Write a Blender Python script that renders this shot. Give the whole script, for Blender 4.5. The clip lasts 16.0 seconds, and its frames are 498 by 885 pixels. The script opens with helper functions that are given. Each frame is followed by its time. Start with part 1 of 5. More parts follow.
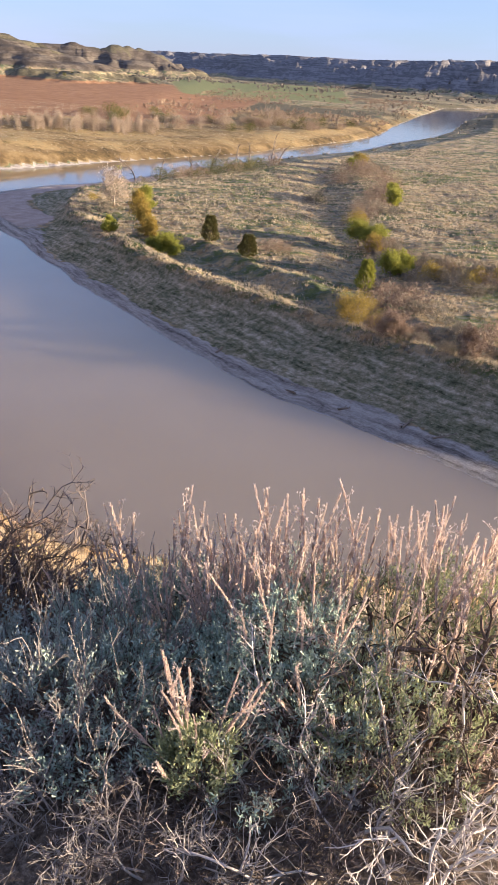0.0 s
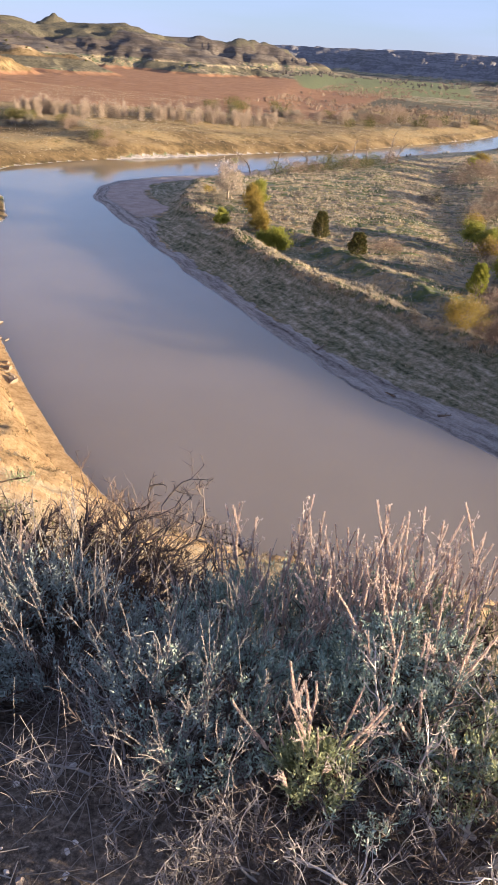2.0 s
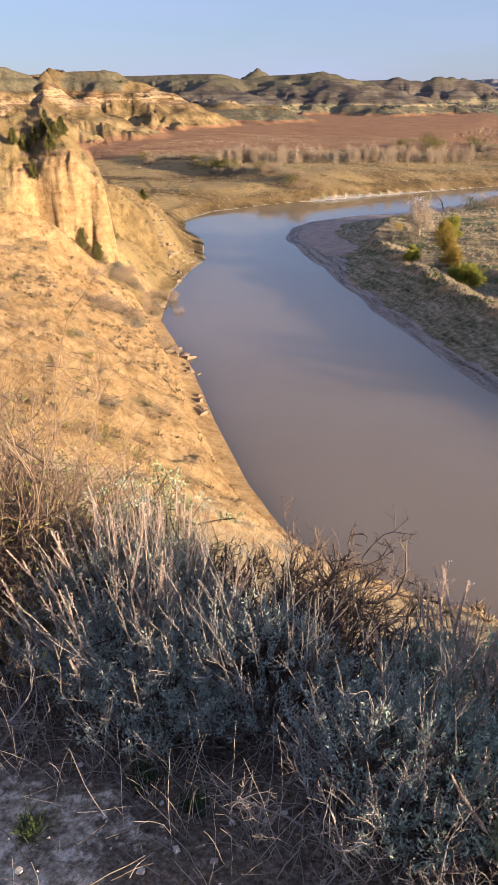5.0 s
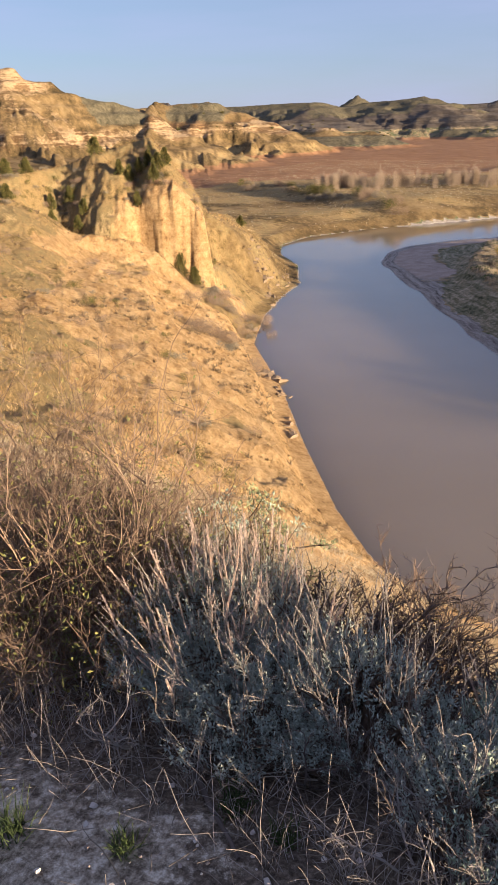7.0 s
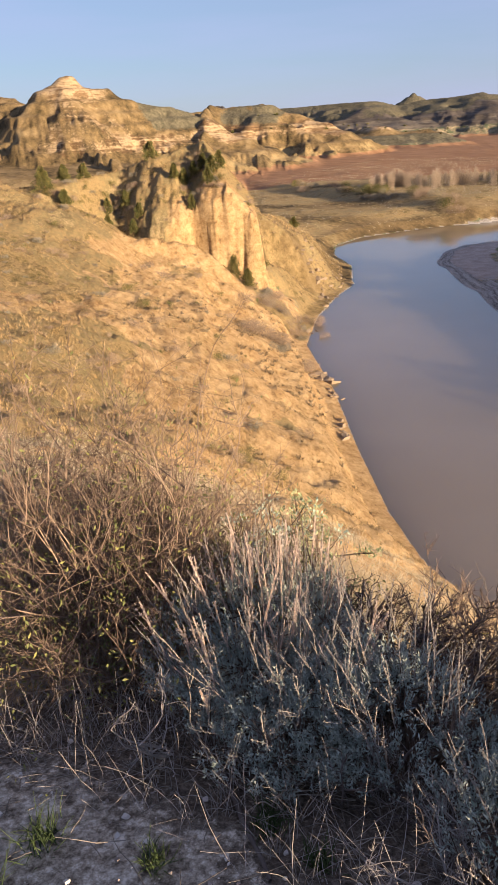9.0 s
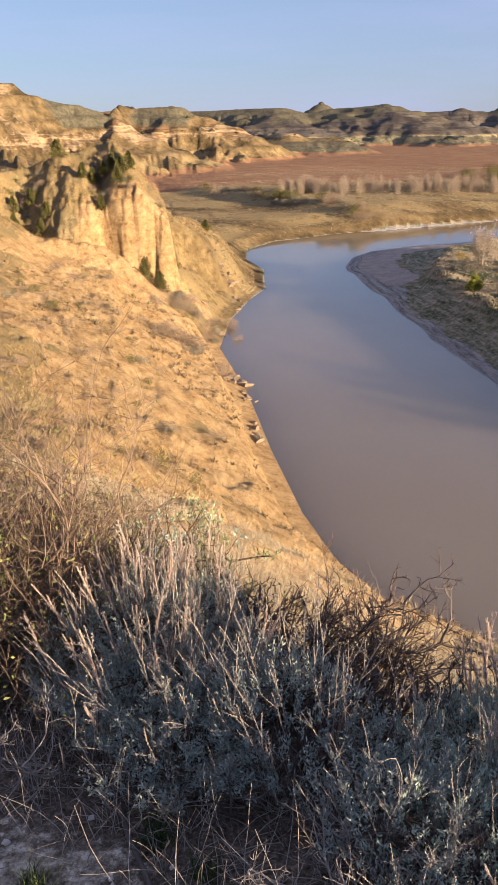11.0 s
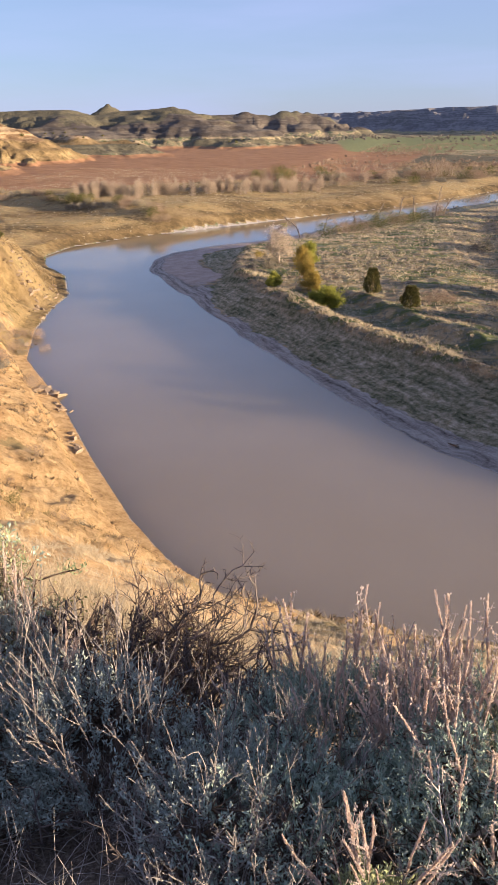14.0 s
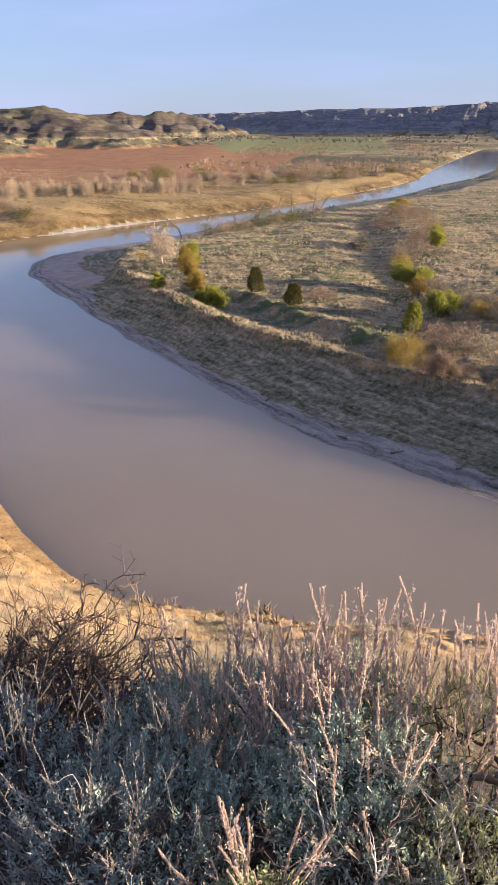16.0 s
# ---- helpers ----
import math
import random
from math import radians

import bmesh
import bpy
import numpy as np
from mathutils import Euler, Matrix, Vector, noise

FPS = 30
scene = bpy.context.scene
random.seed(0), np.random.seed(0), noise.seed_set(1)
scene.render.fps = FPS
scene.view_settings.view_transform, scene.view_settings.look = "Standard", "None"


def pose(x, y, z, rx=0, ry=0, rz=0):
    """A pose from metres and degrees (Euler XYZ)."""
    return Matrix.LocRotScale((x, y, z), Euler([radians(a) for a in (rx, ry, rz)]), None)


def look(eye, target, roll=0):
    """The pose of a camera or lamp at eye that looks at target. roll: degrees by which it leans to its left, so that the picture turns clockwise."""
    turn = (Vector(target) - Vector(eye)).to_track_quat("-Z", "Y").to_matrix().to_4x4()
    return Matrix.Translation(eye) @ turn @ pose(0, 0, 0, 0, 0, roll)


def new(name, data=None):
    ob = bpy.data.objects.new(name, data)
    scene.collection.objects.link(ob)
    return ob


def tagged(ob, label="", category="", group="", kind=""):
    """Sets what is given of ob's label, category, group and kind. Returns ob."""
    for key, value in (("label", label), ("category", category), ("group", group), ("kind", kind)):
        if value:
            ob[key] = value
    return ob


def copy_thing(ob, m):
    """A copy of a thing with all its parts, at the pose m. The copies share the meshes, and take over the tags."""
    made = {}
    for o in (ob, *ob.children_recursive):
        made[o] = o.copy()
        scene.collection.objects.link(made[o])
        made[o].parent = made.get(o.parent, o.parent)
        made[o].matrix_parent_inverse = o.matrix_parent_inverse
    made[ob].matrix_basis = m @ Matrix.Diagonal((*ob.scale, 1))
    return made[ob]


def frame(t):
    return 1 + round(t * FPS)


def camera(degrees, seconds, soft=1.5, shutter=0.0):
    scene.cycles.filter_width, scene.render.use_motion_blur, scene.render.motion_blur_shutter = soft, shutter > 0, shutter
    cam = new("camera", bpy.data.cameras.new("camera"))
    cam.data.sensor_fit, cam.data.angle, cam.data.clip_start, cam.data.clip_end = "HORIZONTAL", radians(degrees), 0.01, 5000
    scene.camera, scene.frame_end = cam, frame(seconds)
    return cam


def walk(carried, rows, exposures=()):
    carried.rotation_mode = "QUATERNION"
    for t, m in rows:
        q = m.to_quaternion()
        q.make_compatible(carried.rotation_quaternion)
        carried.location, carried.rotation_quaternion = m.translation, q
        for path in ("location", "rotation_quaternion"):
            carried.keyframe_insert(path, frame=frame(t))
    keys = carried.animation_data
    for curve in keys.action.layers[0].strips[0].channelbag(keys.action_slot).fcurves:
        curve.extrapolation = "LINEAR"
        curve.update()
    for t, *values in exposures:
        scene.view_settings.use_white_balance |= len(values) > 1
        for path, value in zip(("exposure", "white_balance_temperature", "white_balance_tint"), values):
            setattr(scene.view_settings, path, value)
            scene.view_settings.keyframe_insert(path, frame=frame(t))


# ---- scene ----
cam = camera(38.48, 16.0)
# seconds, eye x y z, yaw to the left, pitch, roll
PATH = [
    (0, -0.000, -0.000, 28.000, -1.56, -27.46, 3.38),
    (0.5, -0.032, 0.005, 28.006, 0.09, -27.83, 4.16),
    (1, -0.069, 0.010, 28.013, 1.89, -28.02, 4.73),
    (1.5, -0.105, -0.000, 28.035, 4.40, -28.17, 4.61),
    (2, -0.132, -0.011, 28.055, 6.80, -28.29, 4.07),
    (2.5, -0.154, -0.023, 28.078, 9.32, -28.23, 3.08),
    (3, -0.160, -0.024, 28.100, 10.92, -27.28, 2.35),
    (3.5, -0.186, -0.032, 28.118, 13.52, -26.84, 1.34),
    (4, -0.216, -0.043, 28.128, 16.88, -26.79, 0.40),
    (4.5, -0.238, -0.060, 28.143, 20.33, -26.36, -0.20),
    (7, -0.293, -0.080, 28.153, 30.76, -23.85, -2.08),
    (7.5, -0.302, -0.059, 28.149, 34.01, -23.70, -3.18),
    (8, -0.299, -0.038, 28.145, 35.93, -23.58, -3.79),
    (10.5, -0.241, 0.053, 28.140, 30.66, -23.55, -2.00),
    (11, -0.219, 0.072, 28.134, 27.89, -23.60, -1.34),
    (11.5, -0.198, 0.085, 28.133, 25.46, -23.63, -1.38),
    (12, -0.176, 0.097, 28.128, 22.95, -23.66, -1.55),
    (12.5, -0.149, 0.113, 28.122, 19.63, -23.73, -1.55),
    (13, -0.139, 0.116, 28.123, 17.86, -23.72, -1.07),
    (13.5, -0.122, 0.110, 28.133, 16.04, -23.73, -1.16),
    (14, -0.089, 0.118, 28.134, 12.43, -23.74, -1.17),
    (14.5, -0.060, 0.128, 28.140, 9.08, -23.80, -0.69),
    (15, -0.037, 0.139, 28.140, 6.77, -23.77, -0.82),
    (15.5, -0.016, 0.146, 28.138, 4.88, -23.77, -0.92),
    (16, -0.002, 0.152, 28.136, 3.15, -23.85, -0.72),
]


def aimed(x, y, z, yaw, pitch, roll):
    a, b = radians(yaw), radians(pitch)
    return look((x, y, z), (x - math.sin(a) * math.cos(b), y + math.cos(a) * math.cos(b), z + math.sin(b)), roll)


EXPOSURES = [(0.0, 0.89, 5200, 7), (3.0, 0.75, 5300, 7), (4.5, 0.60, 5420, 7), (7.0, 0.43, 5600, 7), (11.0, 0.47, 5540, 7), (13.5, 0.58, 5400, 8), (16.0, 0.68, 5320, 8)]
walk(cam, [(t, aimed(*p)) for t, *p in PATH], EXPOSURES)

# ---- world and sun ----
SUN_EL, SUN_AZ = radians(7.8), radians(97)   # azimuth clockwise from +y

world = bpy.data.worlds.new("evening_sky")
scene.world = world
world.use_nodes = True
wn, wl = world.node_tree.nodes, world.node_tree.links
sky = wn.new("ShaderNodeTexSky")
sky.sky_type = "NISHITA"
sky.sun_disc = False
sky.sun_elevation, sky.sun_rotation = SUN_EL, SUN_AZ
sky.air_density, sky.dust_density, sky.ozone_density = 1.0, 0.3, 2.6
# thin high cloud in streaks
coord = wn.new("ShaderNodeTexCoord")
squash = wn.new("ShaderNodeMapping")
squash.inputs["Scale"].default_value = (1.2, 1.2, 9.0)
wisp = wn.new("ShaderNodeTexNoise")
wisp.inputs["Scale"].default_value, wisp.inputs["Detail"].default_value = 2.4, 6.0
veil = wn.new("ShaderNodeMapRange")
veil.inputs["From Min"].default_value, veil.inputs["From Max"].default_value = 0.42, 0.75
veil.inputs["To Min"].default_value, veil.inputs["To Max"].default_value = 0.50, 0.70
thin = wn.new("ShaderNodeMix")
thin.data_type = "RGBA"
thin.inputs[7].default_value = (4.0, 3.9, 5.4, 1.0)
wl.new(coord.outputs["Generated"], squash.inputs["Vector"])
wl.new(squash.outputs[0], wisp.inputs["Vector"])
wl.new(wisp.outputs["Fac"], veil.inputs["Value"])
wl.new(veil.outputs[0], thin.inputs[0])
wl.new(sky.outputs[0], thin.inputs[6])
wl.new(thin.outputs[2], wn["Background"].inputs[0])
wn["Background"].inputs[1].default_value = 0.106

sun = new("sun", bpy.data.lights.new("sun", "SUN"))
sun.data.energy, sun.data.angle, sun.data.color = 12.2, radians(0.6), (1.0, 0.70, 0.41)
toward = Vector((math.sin(SUN_AZ) * math.cos(SUN_EL), math.cos(SUN_AZ) * math.cos(SUN_EL), math.sin(SUN_EL)))
sun.matrix_world = look(toward * 100 + Vector((0, 0, 30)), (0, 0, 30))


# ---- materials ----
class Mat:
    """A node material in short form."""

    def __init__(self, name, rough=0.9, spec=0.2):
        self.m = bpy.data.materials.new(name)
        self.m.use_nodes = True
        self.n, self.l = self.m.node_tree.nodes, self.m.node_tree.links
        self.b = self.n["Principled BSDF"]
        self.b.inputs["Roughness"].default_value = rough
        self.b.inputs["Specular IOR Level"].default_value = spec
        self.pos = self.n.new("ShaderNodeNewGeometry").outputs["Position"]

    def noise(self, scale, detail=4.0, rough=0.55, stretch=None, vec=None):
        t = self.n.new("ShaderNodeTexNoise")
        t.inputs["Scale"].default_value, t.inputs["Detail"].default_value, t.inputs["Roughness"].default_value = scale, detail, rough
        src = vec or self.pos
        if stretch:
            mp = self.n.new("ShaderNodeMapping")
            mp.inputs["Scale"].default_value = stretch
            self.l.new(src, mp.inputs["Vector"])
            src = mp.outputs[0]
        self.l.new(src, t.inputs["Vector"])
        return t.outputs["Fac"]

    def ramp(self, fac, stops):
        r = self.n.new("ShaderNodeValToRGB")
        e = r.color_ramp.elements
        while len(e) < len(stops):
            e.new(0.5)
        for k, (p, c) in zip(e, stops):
            k.position, k.color = p, (*c, 1.0) if len(c) == 3 else c
        self.l.new(fac, r.inputs[0])
        return r.outputs[0]

    def step(self, fac, lo, hi):
        r = self.n.new("ShaderNodeMapRange")
        r.interpolation_type = "SMOOTHSTEP"
        r.inputs["From Min"].default_value, r.inputs["From Max"].default_value = lo, hi
        self.l.new(fac, r.inputs["Value"])
        return r.outputs[0]

    def math(self, op, a, b=None):
        r = self.n.new("ShaderNodeMath")
        r.operation = op
        for k, v in enumerate((a, b)):
            if v is None:
                continue
            if isinstance(v, (int, float)):
                r.inputs[k].default_value = v
            else:
                self.l.new(v, r.inputs[k])
        return r.outputs[0]

    def mix(self, fac, a, b, blend="MIX"):
        r = self.n.new("ShaderNodeMix")
        r.data_type, r.blend_type = "RGBA", blend
        for k, v in ((0, fac), (6, a), (7, b)):
            if isinstance(v, (int, float)):
                r.inputs[k].default_value = v
            elif isinstance(v, tuple):
                r.inputs[k].default_value = (*v, 1.0)
            else:
                self.l.new(v, r.inputs[k])
        return r.outputs[2]

    def attr(self, name):
        a = self.n.new("ShaderNodeAttribute")
        a.attribute_name = name
        return a.outputs["Fac"]

    def color(self, c):
        if isinstance(c, tuple):
            self.b.inputs["Base Color"].default_value = (*c, 1.0)
        else:
            self.l.new(c, self.b.inputs["Base Color"])
        return self

    def bump(self, height, strength=0.5, dist=0.05):
        b = self.n.new("ShaderNodeBump")
        b.inputs["Strength"].default_value, b.inputs["Distance"].default_value = strength, dist
        self.l.new(height, b.inputs["Height"])
        self.l.new(b.outputs[0], self.b.inputs["Normal"])
        return self

    def island(self):
        return self.n.new("ShaderNodeNewGeometry").outputs["Random Per Island"]


def varied(name, stops, scale=3.0, rough=0.9, spec=0.15, bump=None, grain=None, through_light=0.0):
    """A material whose colour runs over stops by piece and by noise."""
    k = Mat(name, rough, spec)
    fac = k.math("ADD", k.math("MULTIPLY", k.island(), 0.5), k.math("MULTIPLY", k.noise(scale, 3.0), 0.5))
    c = k.ramp(fac, stops)
    if grain:
        c = k.mix(0.5, c, k.ramp(k.noise(grain, 2.0), [(0.3, (0.45, 0.45, 0.45)), (0.7, (1.0, 1.0, 1.0))]), "MULTIPLY")
    k.color(c)
    if bump:
        k.bump(k.noise(bump, 3.0), 0.6, 0.3 / bump)
    if through_light:
        out = k.n["Material Output"]
        tr = k.n.new("ShaderNodeBsdfTranslucent")
        k.l.new(c, tr.inputs[0])
        mx = k.n.new("ShaderNodeMixShader")
        mx.inputs[0].default_value = through_light
        k.l.new(k.b.outputs[0], mx.inputs[1])
        k.l.new(tr.outputs[0], mx.inputs[2])
        k.l.new(mx.outputs[0], out.inputs[0])
    return k.m


def ground_material():
    k = Mat("ground", 0.95, 0.1)
    big, mid, fine = k.noise(0.06, 4.0), k.noise(0.5, 5.0, 0.6), k.noise(6.0, 5.0, 0.65)
    streak = k.noise(0.35, 4.0, 0.6, (0.35, 1.0, 1.0))
    # dry grass with green and sage patches
    dry = k.ramp(mid, [(0.32, (0.24, 0.165, 0.082)), (0.48, (0.41, 0.305, 0.17)), (0.68, (0.56, 0.44, 0.275))])
    green = k.ramp(mid, [(0.3, (0.07, 0.095, 0.035)), (0.7, (0.16, 0.18, 0.07))])
    grass = k.mix(k.step(k.math("ADD", k.math("MULTIPLY", streak, 0.6), k.math("MULTIPLY", big, 0.4)), 0.47, 0.58), dry, green)
    grass = k.mix(k.math("MULTIPLY", k.step(k.noise(0.9, 5.0, 0.7), 0.47, 0.60), 0.8), grass, (0.185, 0.19, 0.15))
    # badland clay, in beds
    strat = k.noise(0.42, 3.0, 0.6, (0.06, 0.06, 1.0))
    clay = k.ramp(strat, [(0.30, (0.25, 0.16, 0.08)), (0.42, (0.38, 0.255, 0.13)), (0.50, (0.24, 0.15, 0.075)), (0.58, (0.47, 0.345, 0.195)), (0.70, (0.30, 0.195, 0.10))])
    clay = k.mix(0.72, clay, k.ramp(k.noise(0.8, 10.0, 0.82), [(0.36, (0.17, 0.095, 0.04)), (0.45, (0.46, 0.295, 0.13)), (0.62, (0.76, 0.535, 0.275))]))
    strand = k.n.new("ShaderNodeCombineXYZ")
    k.l.new(k.math("MULTIPLY", k.attr("strand"), 1.1), strand.inputs[0])
    k.l.new(k.math("MULTIPLY", k.attr("along"), 0.11), strand.inputs[1])
    lines = k.noise(1.0, 7.0, 0.68, None, strand.outputs[0])
    mud = k.ramp(k.math("ADD", k.math("MULTIPLY", lines, 0.7), k.math("MULTIPLY", k.noise(1.8, 6.0, 0.75), 0.3)), [(0.36, (0.10, 0.085, 0.072)), (0.45, (0.29, 0.26, 0.235)), (0.54, (0.46, 0.42, 0.38)), (0.66, (0.60, 0.55, 0.505))])
    sand = k.ramp(mid, [(0.3, (0.40, 0.315, 0.265)), (0.7, (0.58, 0.475, 0.41))])
    rust = k.ramp(k.noise(0.3, 5.0, 0.65, (0.25, 1.0, 1.0)), [(0.3, (0.21, 0.115, 0.06)), (0.55, (0.31, 0.175, 0.095)), (0.8, (0.40, 0.27, 0.155))])
    crop = k.ramp(mid, [(0.3, (0.15, 0.165, 0.07)), (0.7, (0.25, 0.255, 0.12))])
    path = k.ramp(k.noise(22.0, 8.0, 0.8), [(0.38, (0.08, 0.062, 0.044)), (0.46, (0.24, 0.195, 0.145)), (0.54, (0.42, 0.355, 0.275)), (0.62, (0.70, 0.62, 0.51))])
    scrub = k.ramp(mid, [(0.3, (0.07, 0.065, 0.042)), (0.7, (0.18, 0.155, 0.10))])
    wide = k.math("MULTIPLY", k.math("SUBTRACT", k.noise(0.7, 6.0, 0.7), 0.5), 0.9)
    tight = k.math("MULTIPLY", k.math("SUBTRACT", k.noise(11.0, 6.0, 0.75), 0.5), 1.3)
    jag = k.math("ADD", k.math("MULTIPLY", wide, k.attr("distance")), k.math("MULTIPLY", tight, k.math("SUBTRACT", 1.0, k.attr("distance"))))
    heath = k.ramp(k.math("ADD", k.math("MULTIPLY", k.noise(0.16, 5.0, 0.6), 0.5), k.math("MULTIPLY", k.noise(1.5, 9.0, 0.8), 0.5)), [(0.36, (0.10, 0.078, 0.031)), (0.43, (0.23, 0.17, 0.072)), (0.49, (0.39, 0.275, 0.13)), (0.55, (0.26, 0.205, 0.098)), (0.64, (0.49, 0.36, 0.185))])
    c = grass
    bank = k.ramp(k.math("ADD", k.math("MULTIPLY", lines, 0.5), k.math("MULTIPLY", k.noise(1.3, 6.0, 0.72), 0.5)), [(0.38, (0.06, 0.065, 0.036)), (0.46, (0.19, 0.19, 0.11)), (0.53, (0.34, 0.30, 0.205)), (0.62, (0.60, 0.52, 0.39))])
    hillside = k.ramp(k.noise(0.07, 9.0, 0.76), [(0.36, (0.045, 0.036, 0.018)), (0.46, (0.13, 0.092, 0.043)), (0.54, (0.21, 0.147, 0.07)), (0.64, (0.30, 0.22, 0.112))])
    litter = k.ramp(k.noise(55.0, 6.0, 0.75), [(0.32, (0.035, 0.028, 0.021)), (0.5, (0.12, 0.094, 0.07)), (0.68, (0.27, 0.215, 0.165))])
    layers = k.math("ADD", k.math("MULTIPLY", k.noise(0.10, 5.0, 0.7, (0.05, 0.05, 1.0)), 0.65), k.math("MULTIPLY", k.noise(0.08, 7.0, 0.72), 0.35))
    beds = k.ramp(layers, [(0.30, (0.10, 0.058, 0.028)), (0.40, (0.25, 0.16, 0.08)), (0.455, (0.11, 0.066, 0.033)), (0.51, (0.44, 0.325, 0.19)), (0.555, (0.17, 0.105, 0.052)), (0.62, (0.40, 0.29, 0.165)), (0.70, (0.13, 0.08, 0.04))])
    # far rim's clay beds paled to blue-grey: haze put into the colour
    hazed_rimbeds = k.ramp(layers, [(0.32, (0.11, 0.108, 0.115)), (0.42, (0.235, 0.225, 0.23)), (0.48, (0.12, 0.115, 0.12)), (0.55, (0.26, 0.245, 0.245)), (0.62, (0.14, 0.132, 0.136))])
    # darker copy of the beds: shade on the far hills put into colour
    shaded_farbeds = k.ramp(layers, [(0.32, (0.065, 0.055, 0.046)), (0.42, (0.135, 0.112, 0.092)), (0.48, (0.075, 0.062, 0.05)), (0.55, (0.165, 0.14, 0.112)), (0.62, (0.09, 0.074, 0.06))])
    for name, col in (("clay", clay), ("heath", heath), ("hillside", hillside), ("beds", beds), ("shaded_farbeds", shaded_farbeds), ("hazed_rimbeds", hazed_rimbeds), ("litter", litter), ("bank", bank), ("scrub", scrub), ("rust", rust), ("crop", crop), ("sand", sand), ("mud", mud), ("path", path)):
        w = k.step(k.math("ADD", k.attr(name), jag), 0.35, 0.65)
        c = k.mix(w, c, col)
    c = k.mix(0.55, c, k.ramp(fine, [(0.25, (0.5, 0.5, 0.5)), (0.6, (1.0, 1.0, 1.0))]), "MULTIPLY")
    k.color(c)
    h = k.math("ADD", k.math("ADD", k.math("MULTIPLY", k.noise(1.3, 8.0, 0.70), 1.1), k.math("MULTIPLY", fine, 0.35)), k.math("MULTIPLY", k.noise(45.0, 5.0, 0.7), 0.5))
    b = k.n.new("ShaderNodeBump")
    b.inputs["Strength"].default_value = 1.0
    k.l.new(k.math("ADD", k.math("MULTIPLY", k.attr("distance"), 0.33), 0.02), b.inputs["Distance"])
    k.l.new(h, b.inputs["Height"])
    k.l.new(b.outputs[0], k.b.inputs["Normal"])
    return k.m


def water_material():
    k = Mat("muddy_water", 0.07, 0.9)
    k.color(k.ramp(k.noise(0.03, 3.0), [(0.3, (0.222, 0.172, 0.108)), (0.7, (0.250, 0.197, 0.128))]))
    k.b.subsurface_method = "BURLEY"
    k.b.inputs["Subsurface Weight"].default_value = 1.0
    k.b.inputs["Subsurface Radius"].default_value = (1.0, 1.0, 1.0)
    k.b.inputs["Subsurface Scale"].default_value = 22.0
    k.b.inputs["IOR"].default_value = 1.43
    k.bump(k.math("ADD", k.noise(0.5, 3.0, 0.5, (1.0, 0.5, 1.0)), k.math("MULTIPLY", k.noise(2.5, 2.0), 0.25)), 0.10, 0.12)
    return k.m


GROUND, WATER = ground_material(), water_material()

# ---- the lie of the land ----
RNG = np.random.default_rng(7)
LATTICE = RNG.random((256, 256))


def value_noise(x, y):
    xi, yi = np.floor(x).astype(int), np.floor(y).astype(int)
    fx, fy = x - xi, y - yi
    fx, fy = fx * fx * (3 - 2 * fx), fy * fy * (3 - 2 * fy)
    a, b = LATTICE[xi & 255, yi & 255], LATTICE[(xi + 1) & 255, yi & 255]
    c, d = LATTICE[xi & 255, (yi + 1) & 255], LATTICE[(xi + 1) & 255, (yi + 1) & 255]
    return (a + (b - a) * fx) * (1 - fy) + (c + (d - c) * fx) * fy


def fbm(x, y, size, octaves=5, gain=0.5):
    """Fractal noise about 0, of the given largest wavelength."""
    out, amp, total = 0.0, 1.0, 0.0
    for n in range(octaves):
        f = 2.0 ** n / size
        out = out + amp * (value_noise(x * f + 17.3 * n, y * f - 9.1 * n) - 0.5)
        total, amp = total + amp, amp * gain
    return 2 * out / total


def ridged(x, y, size, octaves=4):
    out, amp, total = 0.0, 1.0, 0.0
    for n in range(octaves):
        f = 2.0 ** n / size
        out = out + amp * (1 - np.abs(2 * value_noise(x * f + 31.7 * n, y * f + 5.3 * n) - 1))
        total, amp = total + amp, amp * 0.5
    return out / total


def smooth(v, lo, hi):
    t = np.clip((v - lo) / (hi - lo), 0, 1)
    return t * t * (3 - 2 * t)


# the river's two shores, in plan
SHORE_RIGHT = [(140, -30), (60, 18), (30, 41), (20.6, 48.4), (11.5, 56.9), (4, 63.7), (-5.6, 76), (-15, 89), (-31, 113), (-45, 135), (-55, 151),
               (-58.5, 164), (-57, 175), (-49, 188), (-37, 199), (-27, 217), (-8, 252), (28, 303), (48, 329), (74, 383), (107, 441), (135, 508), (182, 653), (276, 894), (440, 985), (900, 1040)]
SHORE_LEFT = [(900, 1120), (460, 1060), (309, 1016), (244, 973), (162, 727), (100, 527), (73, 430), (54, 386), (31, 346), (-2, 290), (-47, 239), (-65, 217), (-79, 199), (-88, 182),
              (-88, 167), (-81.5, 155), (-71.5, 143), (-62, 125), (-60, 114), (-56, 100), (-49.5, 85), (-37, 69.6), (-27.6, 56.3), (-20, 46.3),
              (-14.7, 40.6), (-9.5, 36.9), (-4.6, 34.9), (5, 32), (25, 20), (60, -12), (140, -80)]


def line_distance(x, y, line):
    best = np.full(x.shape, 1e9)
    for (ax, ay), (bx, by) in zip(line, line[1:]):
        dx, dy = bx - ax, by - ay
        t = np.clip(((x - ax) * dx + (y - ay) * dy) / (dx * dx + dy * dy), 0, 1)
        best = np.minimum(best, np.hypot(x - ax - t * dx, y - ay - t * dy))
    return best


